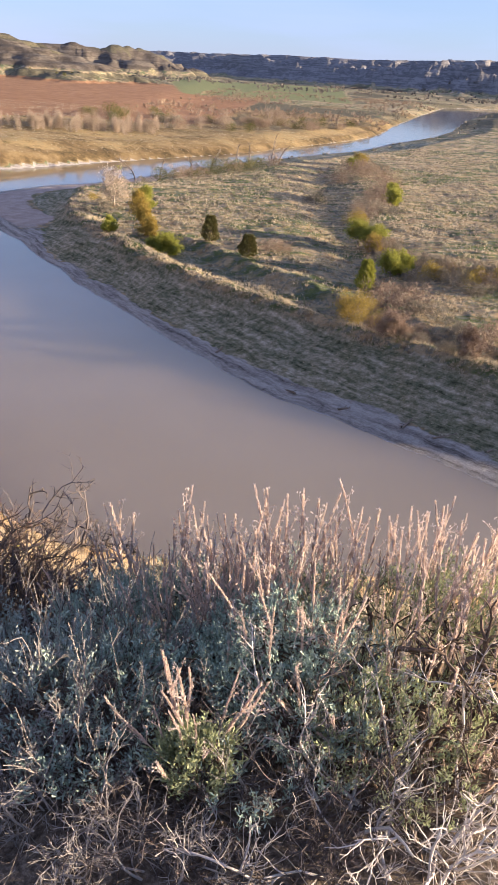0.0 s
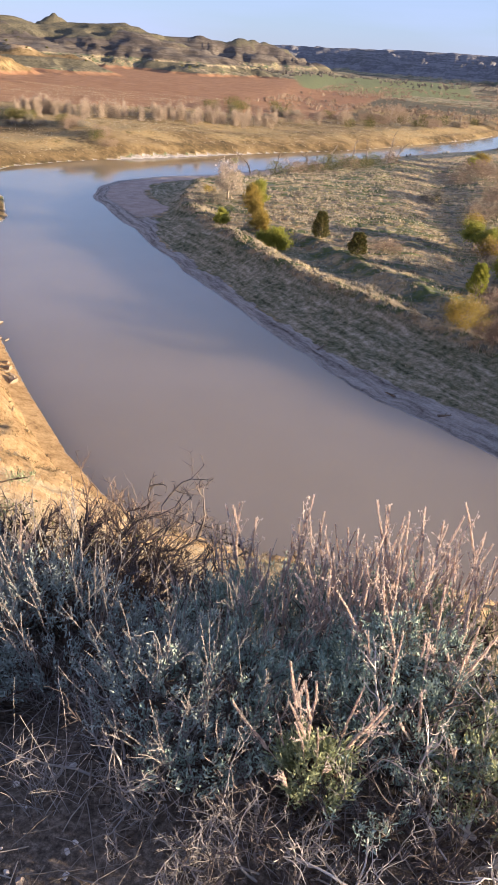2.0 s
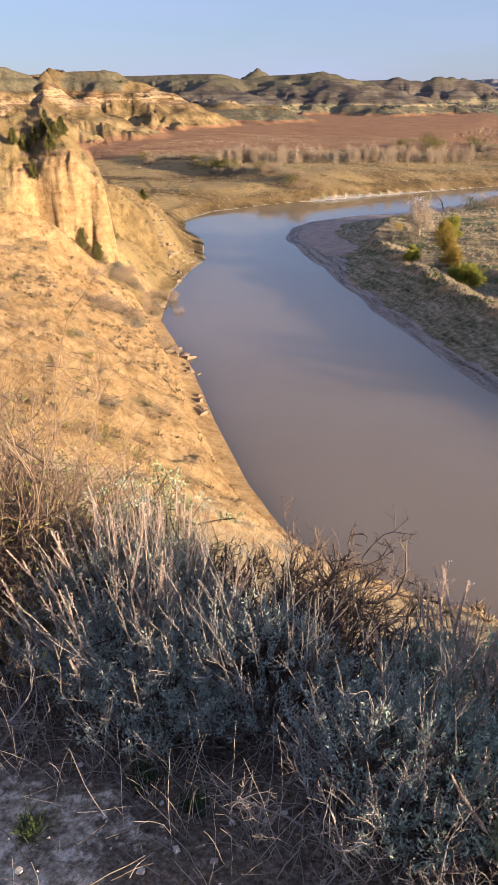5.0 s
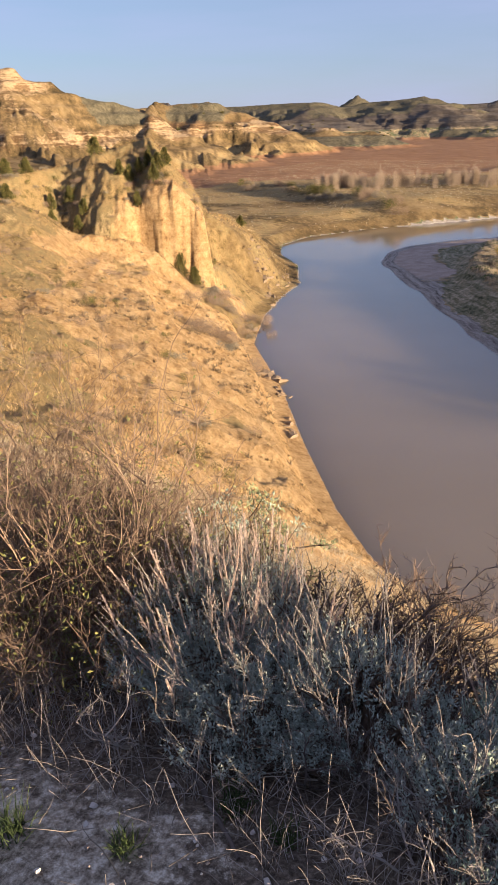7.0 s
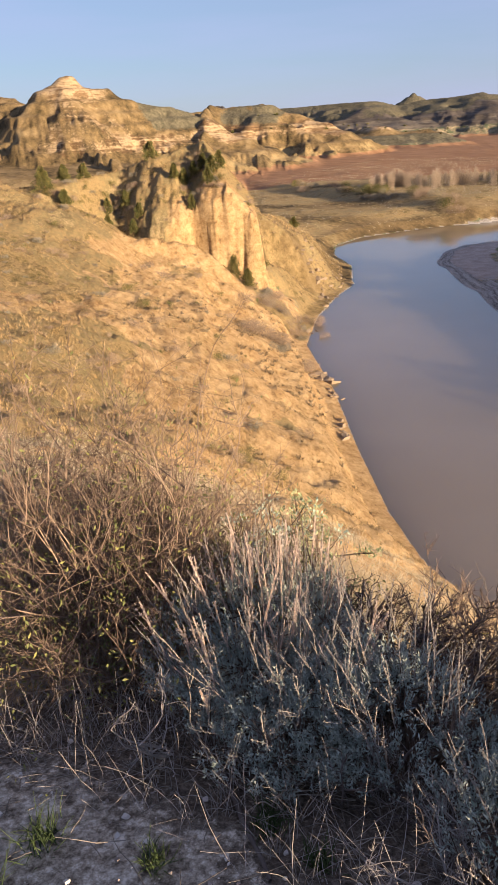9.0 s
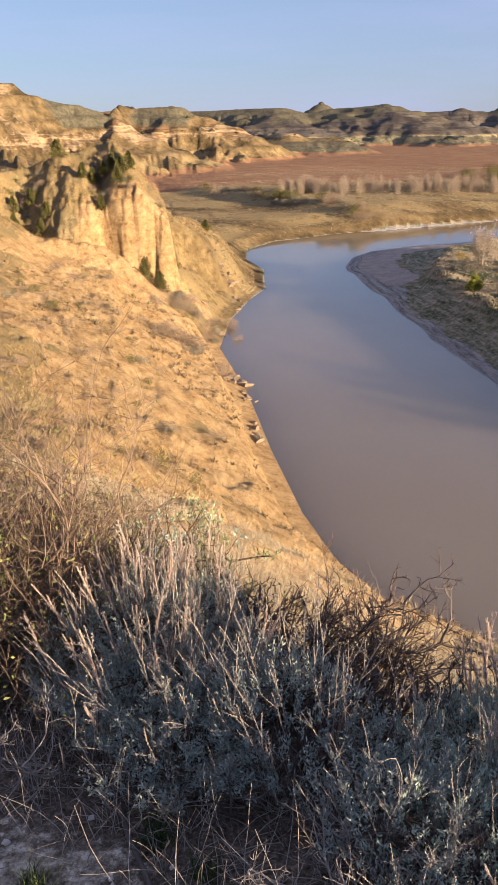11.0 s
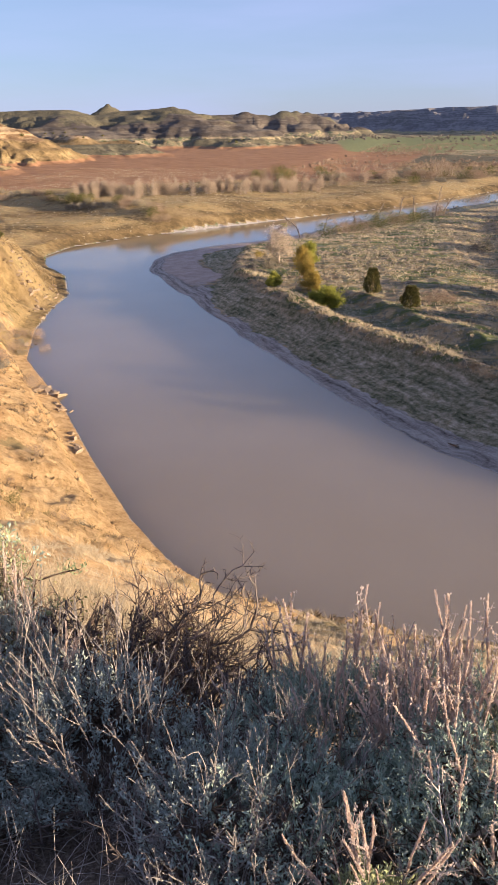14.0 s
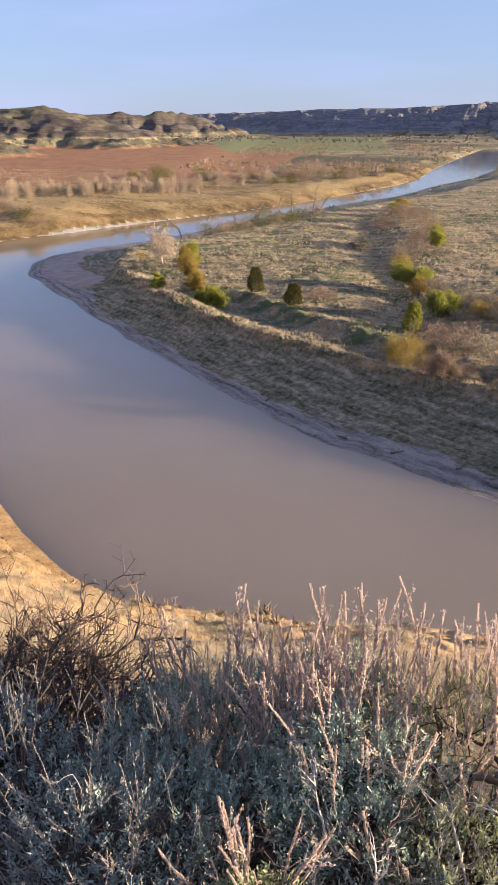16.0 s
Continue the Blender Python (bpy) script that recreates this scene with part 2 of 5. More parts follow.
def inside(x, y, ring):
    odd = np.zeros(x.shape, bool)
    for (ax, ay), (bx, by) in zip(ring, ring[1:] + ring[:1]):
        if ay != by:
            odd ^= ((ay > y) != (by > y)) & (x < (bx - ax) * (y - ay) / (by - ay) + ax)
    return odd


RIVER = SHORE_RIGHT + SHORE_LEFT
# ground right of the river's right shore
RIGHT_LAND = SHORE_RIGHT + [(5000, 1040), (5000, -30)]

# ridges on the far plain: points of the crest (azimuth to the left, distance, height over the plain), the fall of the sides, and how deeply gullies cut them
RIDGES = [
    ([(50.5, 470, 36), (48.7, 455, 42), (47.2, 450, 49), (46.6, 450, 55), (46.0, 450, 50), (45.3, 452, 47), (44.0, 455, 47), (41.9, 455, 39), (39.2, 470, 33), (37.5, 500, 31)], 0.62, 1.0),
    ([(60, 640, 56), (54, 620, 55), (50.5, 600, 51)], 0.55, 1.0),
    ([(42.5, 600, 30), (38.5, 560, 32), (35.4, 560, 33), (32.9, 560, 36), (30.8, 556, 28), (28.6, 550, 22), (26.3, 545, 8)], 0.56, 1.0),
    ([(41.5, 470, 34), (39.5, 460, 32), (37.2, 455, 23), (34.2, 448, 16), (32.6, 445, 6)], 0.50, 0.9),
    ([(27.5, 660, 10), (24.5, 640, 16), (23.0, 640, 11), (21.0, 640, 12), (18.4, 640, 2)], 0.30, 0.8),
    ([(33, 1000, 40), (29.9, 980, 41), (25.2, 950, 42), (23.1, 950, 36), (20.9, 950, 39), (17.4, 940, 43), (15.8, 930, 30), (12.0, 900, 22), (8.3, 880, 3)], 0.30, 1.1),
    ([(25.4, 900, 34), (23.0, 860, 20), (20.5, 840, 14)], 0.30, 1.0),
    ([(17.6, 900, 36), (14.5, 850, 22), (11.5, 830, 10)], 0.30, 1.0),
    ([(22.7, 1120, 46), (22.1, 1110, 52), (21.3, 1110, 44)], 0.50, 0.6),
    ([(17, 1500, 46), (14.8, 1500, 44), (12.9, 1500, 45), (12.2, 1500, 48), (11.5, 1500, 42), (10.2, 1520, 40), (9.5, 1520, 48), (7.5, 1560, 45)], 0.34, 1.1),
    ([(40, 1250, 42), (36.6, 1150, 46), (36.1, 1150, 53), (35.6, 1150, 46), (33, 1150, 42)], 0.40, 1.0),
]


AZ_TABLE = np.arange(-180.0, 181.0)
FALL_TABLE = np.convolve(np.interp(np.arange(-200.0, 201.0), [-180, -100, -35, 8, 31, 52, 80, 140, 180], [-0.02, -0.02, 0.7, 0.84, 0.52, 0.31, 0.16, 0.0, -0.02]), np.hanning(43)[1:-1] / np.hanning(43).sum(), "valid")


def head_uv(x, y):
    """Places on the headland: u to the left along its front, v back from it."""
    return (x + 68) * -0.82 + (y - 99) * -0.57, (x + 68) * -0.57 + (y - 99) * 0.82


def head_front(u):
    """The foot of the headland's front, with its spurs and hollows."""
    hollows = 1.6 * np.exp(-((u - 8.2) / 1.8) ** 2) + 5.0 * np.exp(-((u - 21.5) / 3.6) ** 2)
    return -6.4 + hollows - 1.2 * np.exp(-((u - 14) / 3.0) ** 2)


def crest_form(x, y, crest, fall, cut, erode, fine):
    """A ridge with gullied sides along a crest line."""
    pts = [(-d * math.sin(radians(a)), d * math.cos(radians(a)), h) for a, d, h in crest]
    out = np.zeros_like(x)
    far = np.hypot(x - pts[0][0], y - pts[0][1]) < 600
    xs, ys = x[far], y[far]
    grow = np.maximum(1 + cut * (1.1 * (0.60 - erode[far]) + 0.6 * (0.6 - fine[far])), 0.72)
    best = np.zeros_like(xs)
    for (ax, ay, ah), (bx, by, bh) in zip(pts, pts[1:]):
        dx, dy = bx - ax, by - ay
        t = np.clip(((xs - ax) * dx + (ys - ay) * dy) / (dx * dx + dy * dy), 0, 1)
        r = np.hypot(xs - ax - t * dx, ys - ay - t * dy)
        h = ah + (bh - ah) * t
        q = np.clip(1 - fall * np.maximum(r * grow - 1.5, 0) / np.maximum(h, 1), 0, 1)
        best = np.maximum(best, h * q ** 1.2)
    out[far] = best
    return out


def left_bank(x, y, s):
    """The bluff on the camera's side, the headland and the plain behind it; s is the distance from the shore."""
    d = np.hypot(x, y)
    az = np.degrees(np.arctan2(-x, y))            # to the left of +y
    rough = fbm(x, y, 14, 5, 0.55)
    # bench above the shore
    scarp = np.minimum(0.25 * s, 0.6) + 1.9 * np.clip(s - 2.2 + 1.2 * rough, 0, 1.5) + 0.63 * np.clip(s - 3.7 + 1.2 * rough, 0, 10.5)
    bench = scarp + 0.36 * np.clip(s - 13, 0, 60) + 1.1 * rough * smooth(s, 3, 12)
    away = smooth(y - 0.35 * x, 108, 128)        # past the gully the bench gives way to the plain
    # the hill on which the path runs
    fall = np.interp(az + 5 * rough, AZ_TABLE, FALL_TABLE)
    hill = 26.35 - fall * (np.hypot(np.clip(d - 1.1, 0, 200), 0.5) - 0.5) + 0.9 * rough * smooth(d, 6, 20)
    # unseen rise on the right, added to shade the path and low brush
    hill = hill + 0.80 * np.exp(-((x - 6.5) / 2.6) ** 2) * smooth(y, 4.0, 2.0)
    soft = np.clip(0.5 + (hill - bench) / 5.0, 0, 1)
    near = bench + (hill - bench) * soft + 2.5 * soft * (1 - soft)
    near = near + (1.3 * np.abs(fbm(x, y, 5, 5, 0.6)) - 1.3 * (ridged(x * 0.8, y, 9, 4) - 0.6)) * smooth(d, 5, 18) * smooth(s, 1.5, 5)
    rill = ridged((0.8 * y - 0.6 * x) * 1.0, s * 0.22, 7, 4) - 0.6
    near = near - 2.0 * rill * smooth(s, 1.5, 6) * smooth(s, 30, 12) * smooth(d, 14, 30)
    plain = 0.12 * np.clip(s, 0, 5) + 1.3 * smooth(s + 1.2 * fbm(x, y, 12, 4), 1.6, 4.2) + 1.7 * smooth(s + 2 * fbm(x, y, 20, 4), 4, 17) + 0.012 * np.clip(s - 10, 0, 400) + 0.35 * fbm(x, y, 30, 4)
    plain = plain + 0.7 * np.abs(fbm(x, y, 9, 5, 0.6)) * smooth(s, 4, 12)
    plain = plain + 2.2 * smooth(y + 0.55 * x, 168, 184) * smooth(-x, 30, 80)
    z = near * (1 - away) + plain * away
    # the lobe of bare clay before the headland, the swell beside it and the gully between
    u, v = head_uv(x, y)
    z = z + 3.6 * smooth(u, 14, 21) * smooth(u, 38, 24) * np.exp(-((v + 20) / 9.0) ** 2)
    z = z - 3.0 * np.exp(-((v + 10.5) / 2.6) ** 2) * smooth(u, 0, 5) * smooth(u, 44, 32)
    lobe = np.exp(-((v + 16.5 + 0.1 * u + 1.5 * fbm(x, y, 6, 3)) / 2.0) ** 2) * smooth(u, 1.0, 4.0) * smooth(u, 19, 14)
    z = z + (2.3 + 1.2 * fbm(x, y, 3, 4, 0.6)) * lobe
    # headland: spurs and hollows along its front, a cliff at the foot, a grassy top and a sharp river side
    rough4 = fbm(u, v, 4, 5, 0.62)
    flute = 1.2 * fbm(u + 0.25 * v, v * 0.5 + 40, 4.0, 6, 0.68) + 0.8 * (ridged(u + 0.3 * v, v * 0.25 + 9, 4.6, 3) - 0.6)
    w = v - head_front(u) + flute
    foot = np.interp(u, [-6, -2.7, 6, 12, 20, 30, 40], [4.5, 6.0, 7.5, 10.0, 13.5, 17, 20])
    cliff = np.interp(u, [-4, 1, 7, 12, 17, 22], [9.5, 12.5, 11, 5.5, 3.0, 1.5]) + 1.0 * rough4
    front = foot + cliff * np.clip(w / 1.3, 0, 1) ** 0.8 + (1.0 + 0.25 * rough) * np.clip(w - 1.3, 0, 60) + 0.5 * rough4 + 0.5 * fbm(u, v, 1.3, 3, 0.6)
    crest = np.interp(u, [-2.7, 1.1, 4.1, 6.3, 8.0, 13.5, 19.6, 27, 40, 60], [15.7, 20.7, 24.6, 27.2, 26.9, 25.6, 24.4, 22.6, 21.5, 21.5])
    back = np.interp(u, [-3, 6.8, 13.5, 27], [0, 5, 3.5, 0])
    top = crest - 0.34 * np.clip(back - v, 0, 40) - 0.12 * np.clip(v - back, 0, 60) + 0.25 * rough4
    edge = u + 1.3 + 0.7 * fbm(v, u * 0.2, 5, 4, 0.6)
    side = 15.7 + (8.0 - 7.3 * smooth(v, 3, 9)) * np.minimum(edge, 0) + 40 * np.clip(edge, 0, 1)
    head = np.where(w > -0.2, np.minimum(np.minimum(top, front), side), 0) * smooth(v, 70, 34) * smooth(u, 80, 50) * smooth(s, 0.3, 9)
    talus = np.clip(foot + 0.8 - 0.55 * np.abs(np.minimum(w, 0)), 0, 30) * smooth(w, -9, -2) * smooth(u, -6, 0) * smooth(u, 30, 18)
    apron = np.clip(8.5 - 0.55 * np.abs(u + 1), 0, 9) * smooth(v, -7, 0) * smooth(v, 45, 20)
    talus = np.maximum(talus, apron + 0.6 * rough4 * (apron > 1)) * smooth(s, 0.5, 9)
    z = np.maximum(np.maximum(z, talus), head)
    return z


def bank_line(x, y):
    """Distances from the right shore of the mud's inner edge and of the grassy lip above it."""
    bar = smooth(y, 118, 150) * smooth(y, 235, 195)
    wobble = fbm(x, y, 16, 4)
    edge = 2.6 + 1.2 * smooth(y, 72, 60) + 9.5 * bar + 0.9 * fbm(x, y, 7, 4)
    lip = np.interp(y, [55, 68, 80, 112, 135, 160, 200, 260], [14.5, 14.5, 11.2, 9.8, 11.5, 22, 25, 25]) + 1.5 * wobble
    return bar, edge, np.maximum(lip, edge + 3)


def right_bank(x, y, s):
    bar, edge, lip = bank_line(x, y)
    k = np.clip((s - edge) / (lip - edge), 0, 1)
    z = 0.11 * np.clip(s, -3, 4) + 0.03 * np.clip(s - 4, 0, 14) * bar + 2.5 * k ** 1.3
    near = smooth(y, 130, 112) * smooth(y, 45, 60)
    levee = np.exp(-((s - lip - 0.9) / 2.3) ** 2) * (0.8 + 0.8 * fbm(x, y, 8, 3)) * smooth(y, 160, 130)
    floor = smooth(s, lip + 2.0, lip + 4.5) * smooth(s + 2.2 * fbm(x, y, 14, 4), 22.5, 20.0) * 0.95 * near
    second = np.exp(-((s + 2.2 * fbm(x, y, 14, 4) - 23) / 1.6) ** 2) * 0.35 * near
    swale2 = np.exp(-((x - 16 - 0.05 * (y - 100) - 4 * fbm(x, y, 50, 3)) / 6.0) ** 2) * smooth(y, 85, 100) * smooth(y, 260, 200) * 1.1
    z = z + (0.45 * np.abs(fbm(x, y, 4.5, 4, 0.6)) + 0.25 * fbm(x, y, 9, 4)) * smooth(s, edge + 1, edge + 4) * smooth(s, lip + 2, lip - 1)
    z = z + levee - floor + second - swale2 + 0.5 * smooth(s, lip, 60) + (0.4 * fbm(x, y, 12, 4) + 0.6 * np.abs(fbm(x, y, 5, 5, 0.62))) * smooth(s, lip - 2, lip + 3)
    return z


def land(x, y):
    """Height of the ground, and the shares of its covers."""
    x, y = np.asarray(x, float), np.asarray(y, float)
    d = np.hypot(x, y)
    az = np.degrees(np.arctan2(-x, y))
    wet = inside(x, y, RIVER)
    right = inside(x, y, RIGHT_LAND) & ~wet
    s_r, s_l = line_distance(x, y, SHORE_RIGHT), line_distance(x, y, SHORE_LEFT)
    ragged = 1.2 * fbm(x, y, 9, 6, 0.72)
    under = np.minimum(s_r, s_l)
    s_r = np.where(wet, -s_r, s_r) + ragged
    left_z = left_bank(x, y, s_l)
    right_z = right_bank(x, y, s_r)
    z = np.where(right, right_z, left_z)
    # hills on the far plain
    hills = np.zeros_like(z)
    erode = ridged(x, y, 70, 6)
    fine = ridged(x + 0.5 * y, y, 22, 5)
    for crest, fall, cut in RIDGES:
        hills = np.maximum(hills, crest_form(x, y, crest, fall, cut, erode, fine))
    hills = np.maximum(hills, 15 * smooth(d, 270, 430) * smooth(az, 33, 46) * smooth(d, 700, 560) + 1.2 * fbm(x, y, 60, 4) * smooth(az, 33, 46) * smooth(d, 270, 430))
    hills = hills + 0.8 * np.sin(hills * 1.0 + 2 * fbm(x, y, 80, 2)) * smooth(hills, 3, 8)
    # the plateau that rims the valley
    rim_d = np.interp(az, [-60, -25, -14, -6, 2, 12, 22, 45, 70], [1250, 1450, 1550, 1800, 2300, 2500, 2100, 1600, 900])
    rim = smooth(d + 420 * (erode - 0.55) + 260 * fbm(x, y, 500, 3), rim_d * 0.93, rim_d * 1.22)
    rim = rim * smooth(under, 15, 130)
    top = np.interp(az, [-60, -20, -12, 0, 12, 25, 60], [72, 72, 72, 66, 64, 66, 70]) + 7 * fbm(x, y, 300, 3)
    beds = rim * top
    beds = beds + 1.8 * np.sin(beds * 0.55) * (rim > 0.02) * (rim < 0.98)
    open_view = (d > 240) & ~wet
    z = np.where(open_view, z + np.maximum(hills, np.maximum(beds - 3, 0)), z)
    z = np.where(wet, np.where(s_r > -9, 0.11 * np.clip(s_r, -9, 0.6), np.maximum(-0.12 * under, -1.0)), z)
    behind = smooth(-y, 20, 80) * ~wet
    z = z + behind * np.minimum(0.05 * d, 12) * (d < 1500)
    z = np.where((d > 60) & (d < 700) & right & (y < 40), np.minimum(z, 4), z)

    m = {"distance": smooth(d, 5, 45), "strand": np.clip(s_r, -20, 60), "along": 0.79 * y - 0.61 * x}
    bar, edge, lip = bank_line(x, y)
    m["mud"] = np.where(right & (d < 420), smooth(s_r + 1.4 * fbm(x, y, 6, 4, 0.7), edge + 0.6, edge - 0.6) * (1 - bar * smooth(s_r, 1.5, 4)), 0) + np.where(wet, 1.0, 0)
    m["sand"] = np.where(right, bar * smooth(s_r + 2 * fbm(x, y, 9, 4), edge + 0.5, edge - 2.0) * smooth(s_r, 0.5, 2.5), 0)
    near_bluff = ~right & (d < 140) & (d > 2.0) & ~wet & (y - 0.35 * x < 140)
    grassy = smooth(fbm(x, y, 13, 6, 0.72) + 0.75 * smooth(s_l, 9, 30) - 0.27, 0.0, 0.25)
    m["bank"] = np.where(right & (d < 400), 0.8 * smooth(s_r, edge - 0.8, edge + 0.4) * smooth(s_r, lip + 0.3, lip - 1.5) + 0.55 * smooth(s_r, lip + 3, lip + 5) * smooth(s_r, 21, 18) * smooth(y, 125, 110), 0)
    m["clay"] = np.where(near_bluff, 1.0 - 0.3 * grassy, 0)
    m["heath"] = np.where(near_bluff, 0.9 * grassy * smooth(d, 9, 24), 0)
    m["heath"] = np.where(~right & ~wet & (d > 100) & (d < 560), np.maximum(m["heath"], 0.9 * smooth(s_l, -0.5, 1.0)), m["heath"])
    hill_clay = smooth(np.maximum(hills, beds * 0.8), 5, 14)
    m["clay"] = np.where(open_view, 0, m["clay"])
    hu, hv = head_uv(x, y)
    in_front = hv - head_front(hu)
    grown = np.maximum(smooth(in_front, 6, 12), smooth(hu, -3.0, -5.0) * smooth(hv, -8, -3)) * smooth(hu, -40, -30) * smooth(hv, 90, 60) * near_bluff
    m["heath"], m["clay"] = np.maximum(m["heath"], 0.95 * grown), m["clay"] * (1 - grown)
    bare = smooth(in_front, -7, -3) * smooth(in_front, 5.5, 2.5) * smooth(hu, -9, -5) * smooth(hu, 15, 9)
    bare = np.maximum(bare, np.exp(-((hv + 16.5 + 0.1 * hu) / 3.2) ** 2) * smooth(hu, -2, 2) * smooth(hu, 20, 16) * 1.3)
    bare = np.where(near_bluff, np.clip(bare, 0, 1), 0)
    m["clay"], m["heath"] = np.maximum(m["clay"], bare), m["heath"] * (1 - bare)
    m["shaded_farbeds"] = np.where(open_view, hill_clay * smooth(d, 750, 850), 0)
    # share of the far rim that takes the haze grey
    m["hazed_rimbeds"] = np.where(open_view, smooth(beds, 3, 12) * smooth(d, 1150, 1400), 0)
    tall = smooth(hills, 4, 10) * smooth(d, 850, 750) * open_view
    patch = fbm(x, y, 34, 5, 0.65)
    plain = ~right & ~wet & (d > 120) & (d < 700) & (y + 0.35 * x > 100)
    m["hillside"] = np.maximum(np.maximum(tall, grown * (0.45 + 0.6 * fbm(x, y, 8, 5, 0.65)) * smooth(hu, 2, -3)), np.where(plain, (0.44 + 0.6 * fbm(x + y, 2.2 * y - x, 40, 5, 0.62) + 0.25 * smooth(s_l, 10, 3)) * smooth(s_l, -1, 1), 0))
    m["beds"] = tall * smooth(hills + 5 * patch, 11, 16) * np.clip(0.12 + 0.60 * smooth(hills, 25, 19) + 0.35 * smooth(hills, 40, 46) + 0.9 * patch - 0.3 * smooth(az, 44, 48) * smooth(hills, 26, 20), 0, 1)
    m["scrub"] = np.where(open_view, smooth(beds, 4, 14) * 0.4 * smooth(fbm(x, y, 90, 4, 0.6), -0.1, 0.2) + 0.9 * smooth(fbm(x, y, 60, 5, 0.65), -0.22, 0.06) * smooth(hills, 19, 26) * smooth(az, 45, 41), 0)
    # ploughed field, green field, the low ground past the river
    rust = smooth(y - 0.65 * x, 368, 396) * smooth(d, 1000, 800) * smooth(x - 0.09 * (y - 400), 0, -30) * smooth(hills, 3, 1)
    m["rust"] = np.where(~right & ~wet & (d > 240), rust, 0)
    crop = smooth(y + 120 * fbm(x, y, 90, 4), 700, 780) * smooth(y + 200 * fbm(x, y, 120, 4), 1500, 1320) * smooth(x - 0.10 * y, 40, 10) * smooth(x + 0.12 * y, 10, 40)
    m["crop"] = np.where(~right & ~wet, crop * (hills < 2), 0)
    m["scrub"] = np.where((d > 420) & (beds < 4) & (hills < 3) & (rust < 0.5) & (crop < 0.3), 0.5 + 0.75 * fbm(x, y * 0.5, 60, 5, 0.62), m["scrub"])
    skirt = (d > 600) & (hills > 0.3) & (hills < 9)
    m["scrub"] = np.where(skirt, np.maximum(m["scrub"], 0.5 + 0.6 * fbm(x, y, 40, 5, 0.62)), m["scrub"])
    m["path"] = np.where(d < 12, 0.95 * smooth(y + 0.25 * fbm(x, y, 0.5, 5), 1.5, 0.75) * smooth(-x + 0.5 * fbm(x, y, 0.7, 5), 0.5, 1.5) + smooth(-y, 0.2, 0.8), 0)
    m["litter"] = np.where(d < 5, 1.0 * smooth(d, 3.4, 2.2), 0)
    return z, m


SURFACE = {}


def heights(x, y):
    """Heights of the built ground, read between its vertices."""
    x, y = np.asarray(x, float), np.asarray(y, float)
    a = (np.degrees(np.arctan2(-x, y)) + 25) % 360 - 25
    i = np.interp(a, SURFACE["az"], np.arange(len(SURFACE["az"])))
    j = np.interp(np.hypot(x, y), SURFACE["rad"], np.arange(len(SURFACE["rad"])))
    i0, j0 = np.minimum(i.astype(int), len(SURFACE["az"]) - 2), np.minimum(j.astype(int), len(SURFACE["rad"]) - 2)
    fi, fj, z = i - i0, j - j0, SURFACE["z"]
    return (z[j0, i0] * (1 - fi) + z[j0, i0 + 1] * fi) * (1 - fj) + (z[j0 + 1, i0] * (1 - fi) + z[j0 + 1, i0 + 1] * fi) * fj


def ground_at(x, y):
    return float(heights(np.array([x]), np.array([y]))[0])


def sheet(name, verts, faces, material, kind="", smooth_shade=True):
    """A mesh object from arrays."""
    me = bpy.data.meshes.new(name)
    me.vertices.add(len(verts))
    me.vertices.foreach_set("co", np.ascontiguousarray(verts, np.float32).ravel())
    n = faces.shape[1]
    me.loops.add(len(faces) * n)
    me.loops.foreach_set("vertex_index", np.ascontiguousarray(faces, np.int32).ravel())
    me.polygons.add(len(faces))
    me.polygons.foreach_set("loop_start", np.arange(len(faces), dtype=np.int32) * n)
    me.polygons.foreach_set("use_smooth", np.full(len(faces), smooth_shade))
    me.materials.append(material)
    me.update()
    me.validate()
    ob = new(name, me)
    return tagged(ob, kind=kind) if kind else ob


def build_ground():
    seen = np.concatenate([np.arange(-25, 29, 0.2), np.arange(29, 51, 0.1), np.arange(51, 59, 0.2)])
    rest = np.arange(59, 335, 6.0)
    az = np.radians(np.concatenate([seen, rest]))
    rad = np.concatenate([[0.002, 0.25], 0.5 * 1.0105 ** np.arange(0, 872)])
    rad = np.sort(np.concatenate([rad, 0.5 * 1.0105 ** (np.arange(495, 536) + 0.33), 0.5 * 1.0105 ** (np.arange(495, 536) + 0.67)]))
    far = 0.5 * 1.0105 ** np.arange(645, 745)
    rad = np.sort(np.concatenate([rad, far * 1.0035, far * 1.007]))
    n, k = len(az), len(rad)
    x, y = -np.outer(rad, np.sin(az)), np.outer(rad, np.cos(az))
    z, m = land(x, y)
    SURFACE.update(az=np.degrees(az), rad=rad, z=z)
    i, j = np.meshgrid(np.arange(k - 1), np.arange(n), indexing="ij")
    j2 = (j + 1) % n
    faces = np.stack([i * n + j, i * n + j2, (i + 1) * n + j2, (i + 1) * n + j], -1).reshape(-1, 4)
    verts = np.stack([x, y, z], -1).reshape(-1, 3)
    ob = sheet("ground", verts, faces, GROUND, "structure")
    for key in ("clay", "scrub", "rust", "crop", "sand", "mud", "path", "bank", "litter", "beds", "shaded_farbeds", "hazed_rimbeds", "hillside", "heath", "strand", "along", "distance"):
        a = ob.data.attributes.new(key, "FLOAT", "POINT")
        a.data.foreach_set("value", m[key].ravel().astype(np.float32))
    return tagged(ob, "valley ground of dry grass, tan clay and field strips", "ground")


build_ground()
wv = np.array([[-140, -120, 0], [1000, -120, 0], [1000, 1300, 0], [-140, 1300, 0]], float)
tagged(sheet("water", wv, np.array([[0, 1, 2, 3]]), WATER, "structure"), "calm muddy brown river water reflecting the sky", "river")

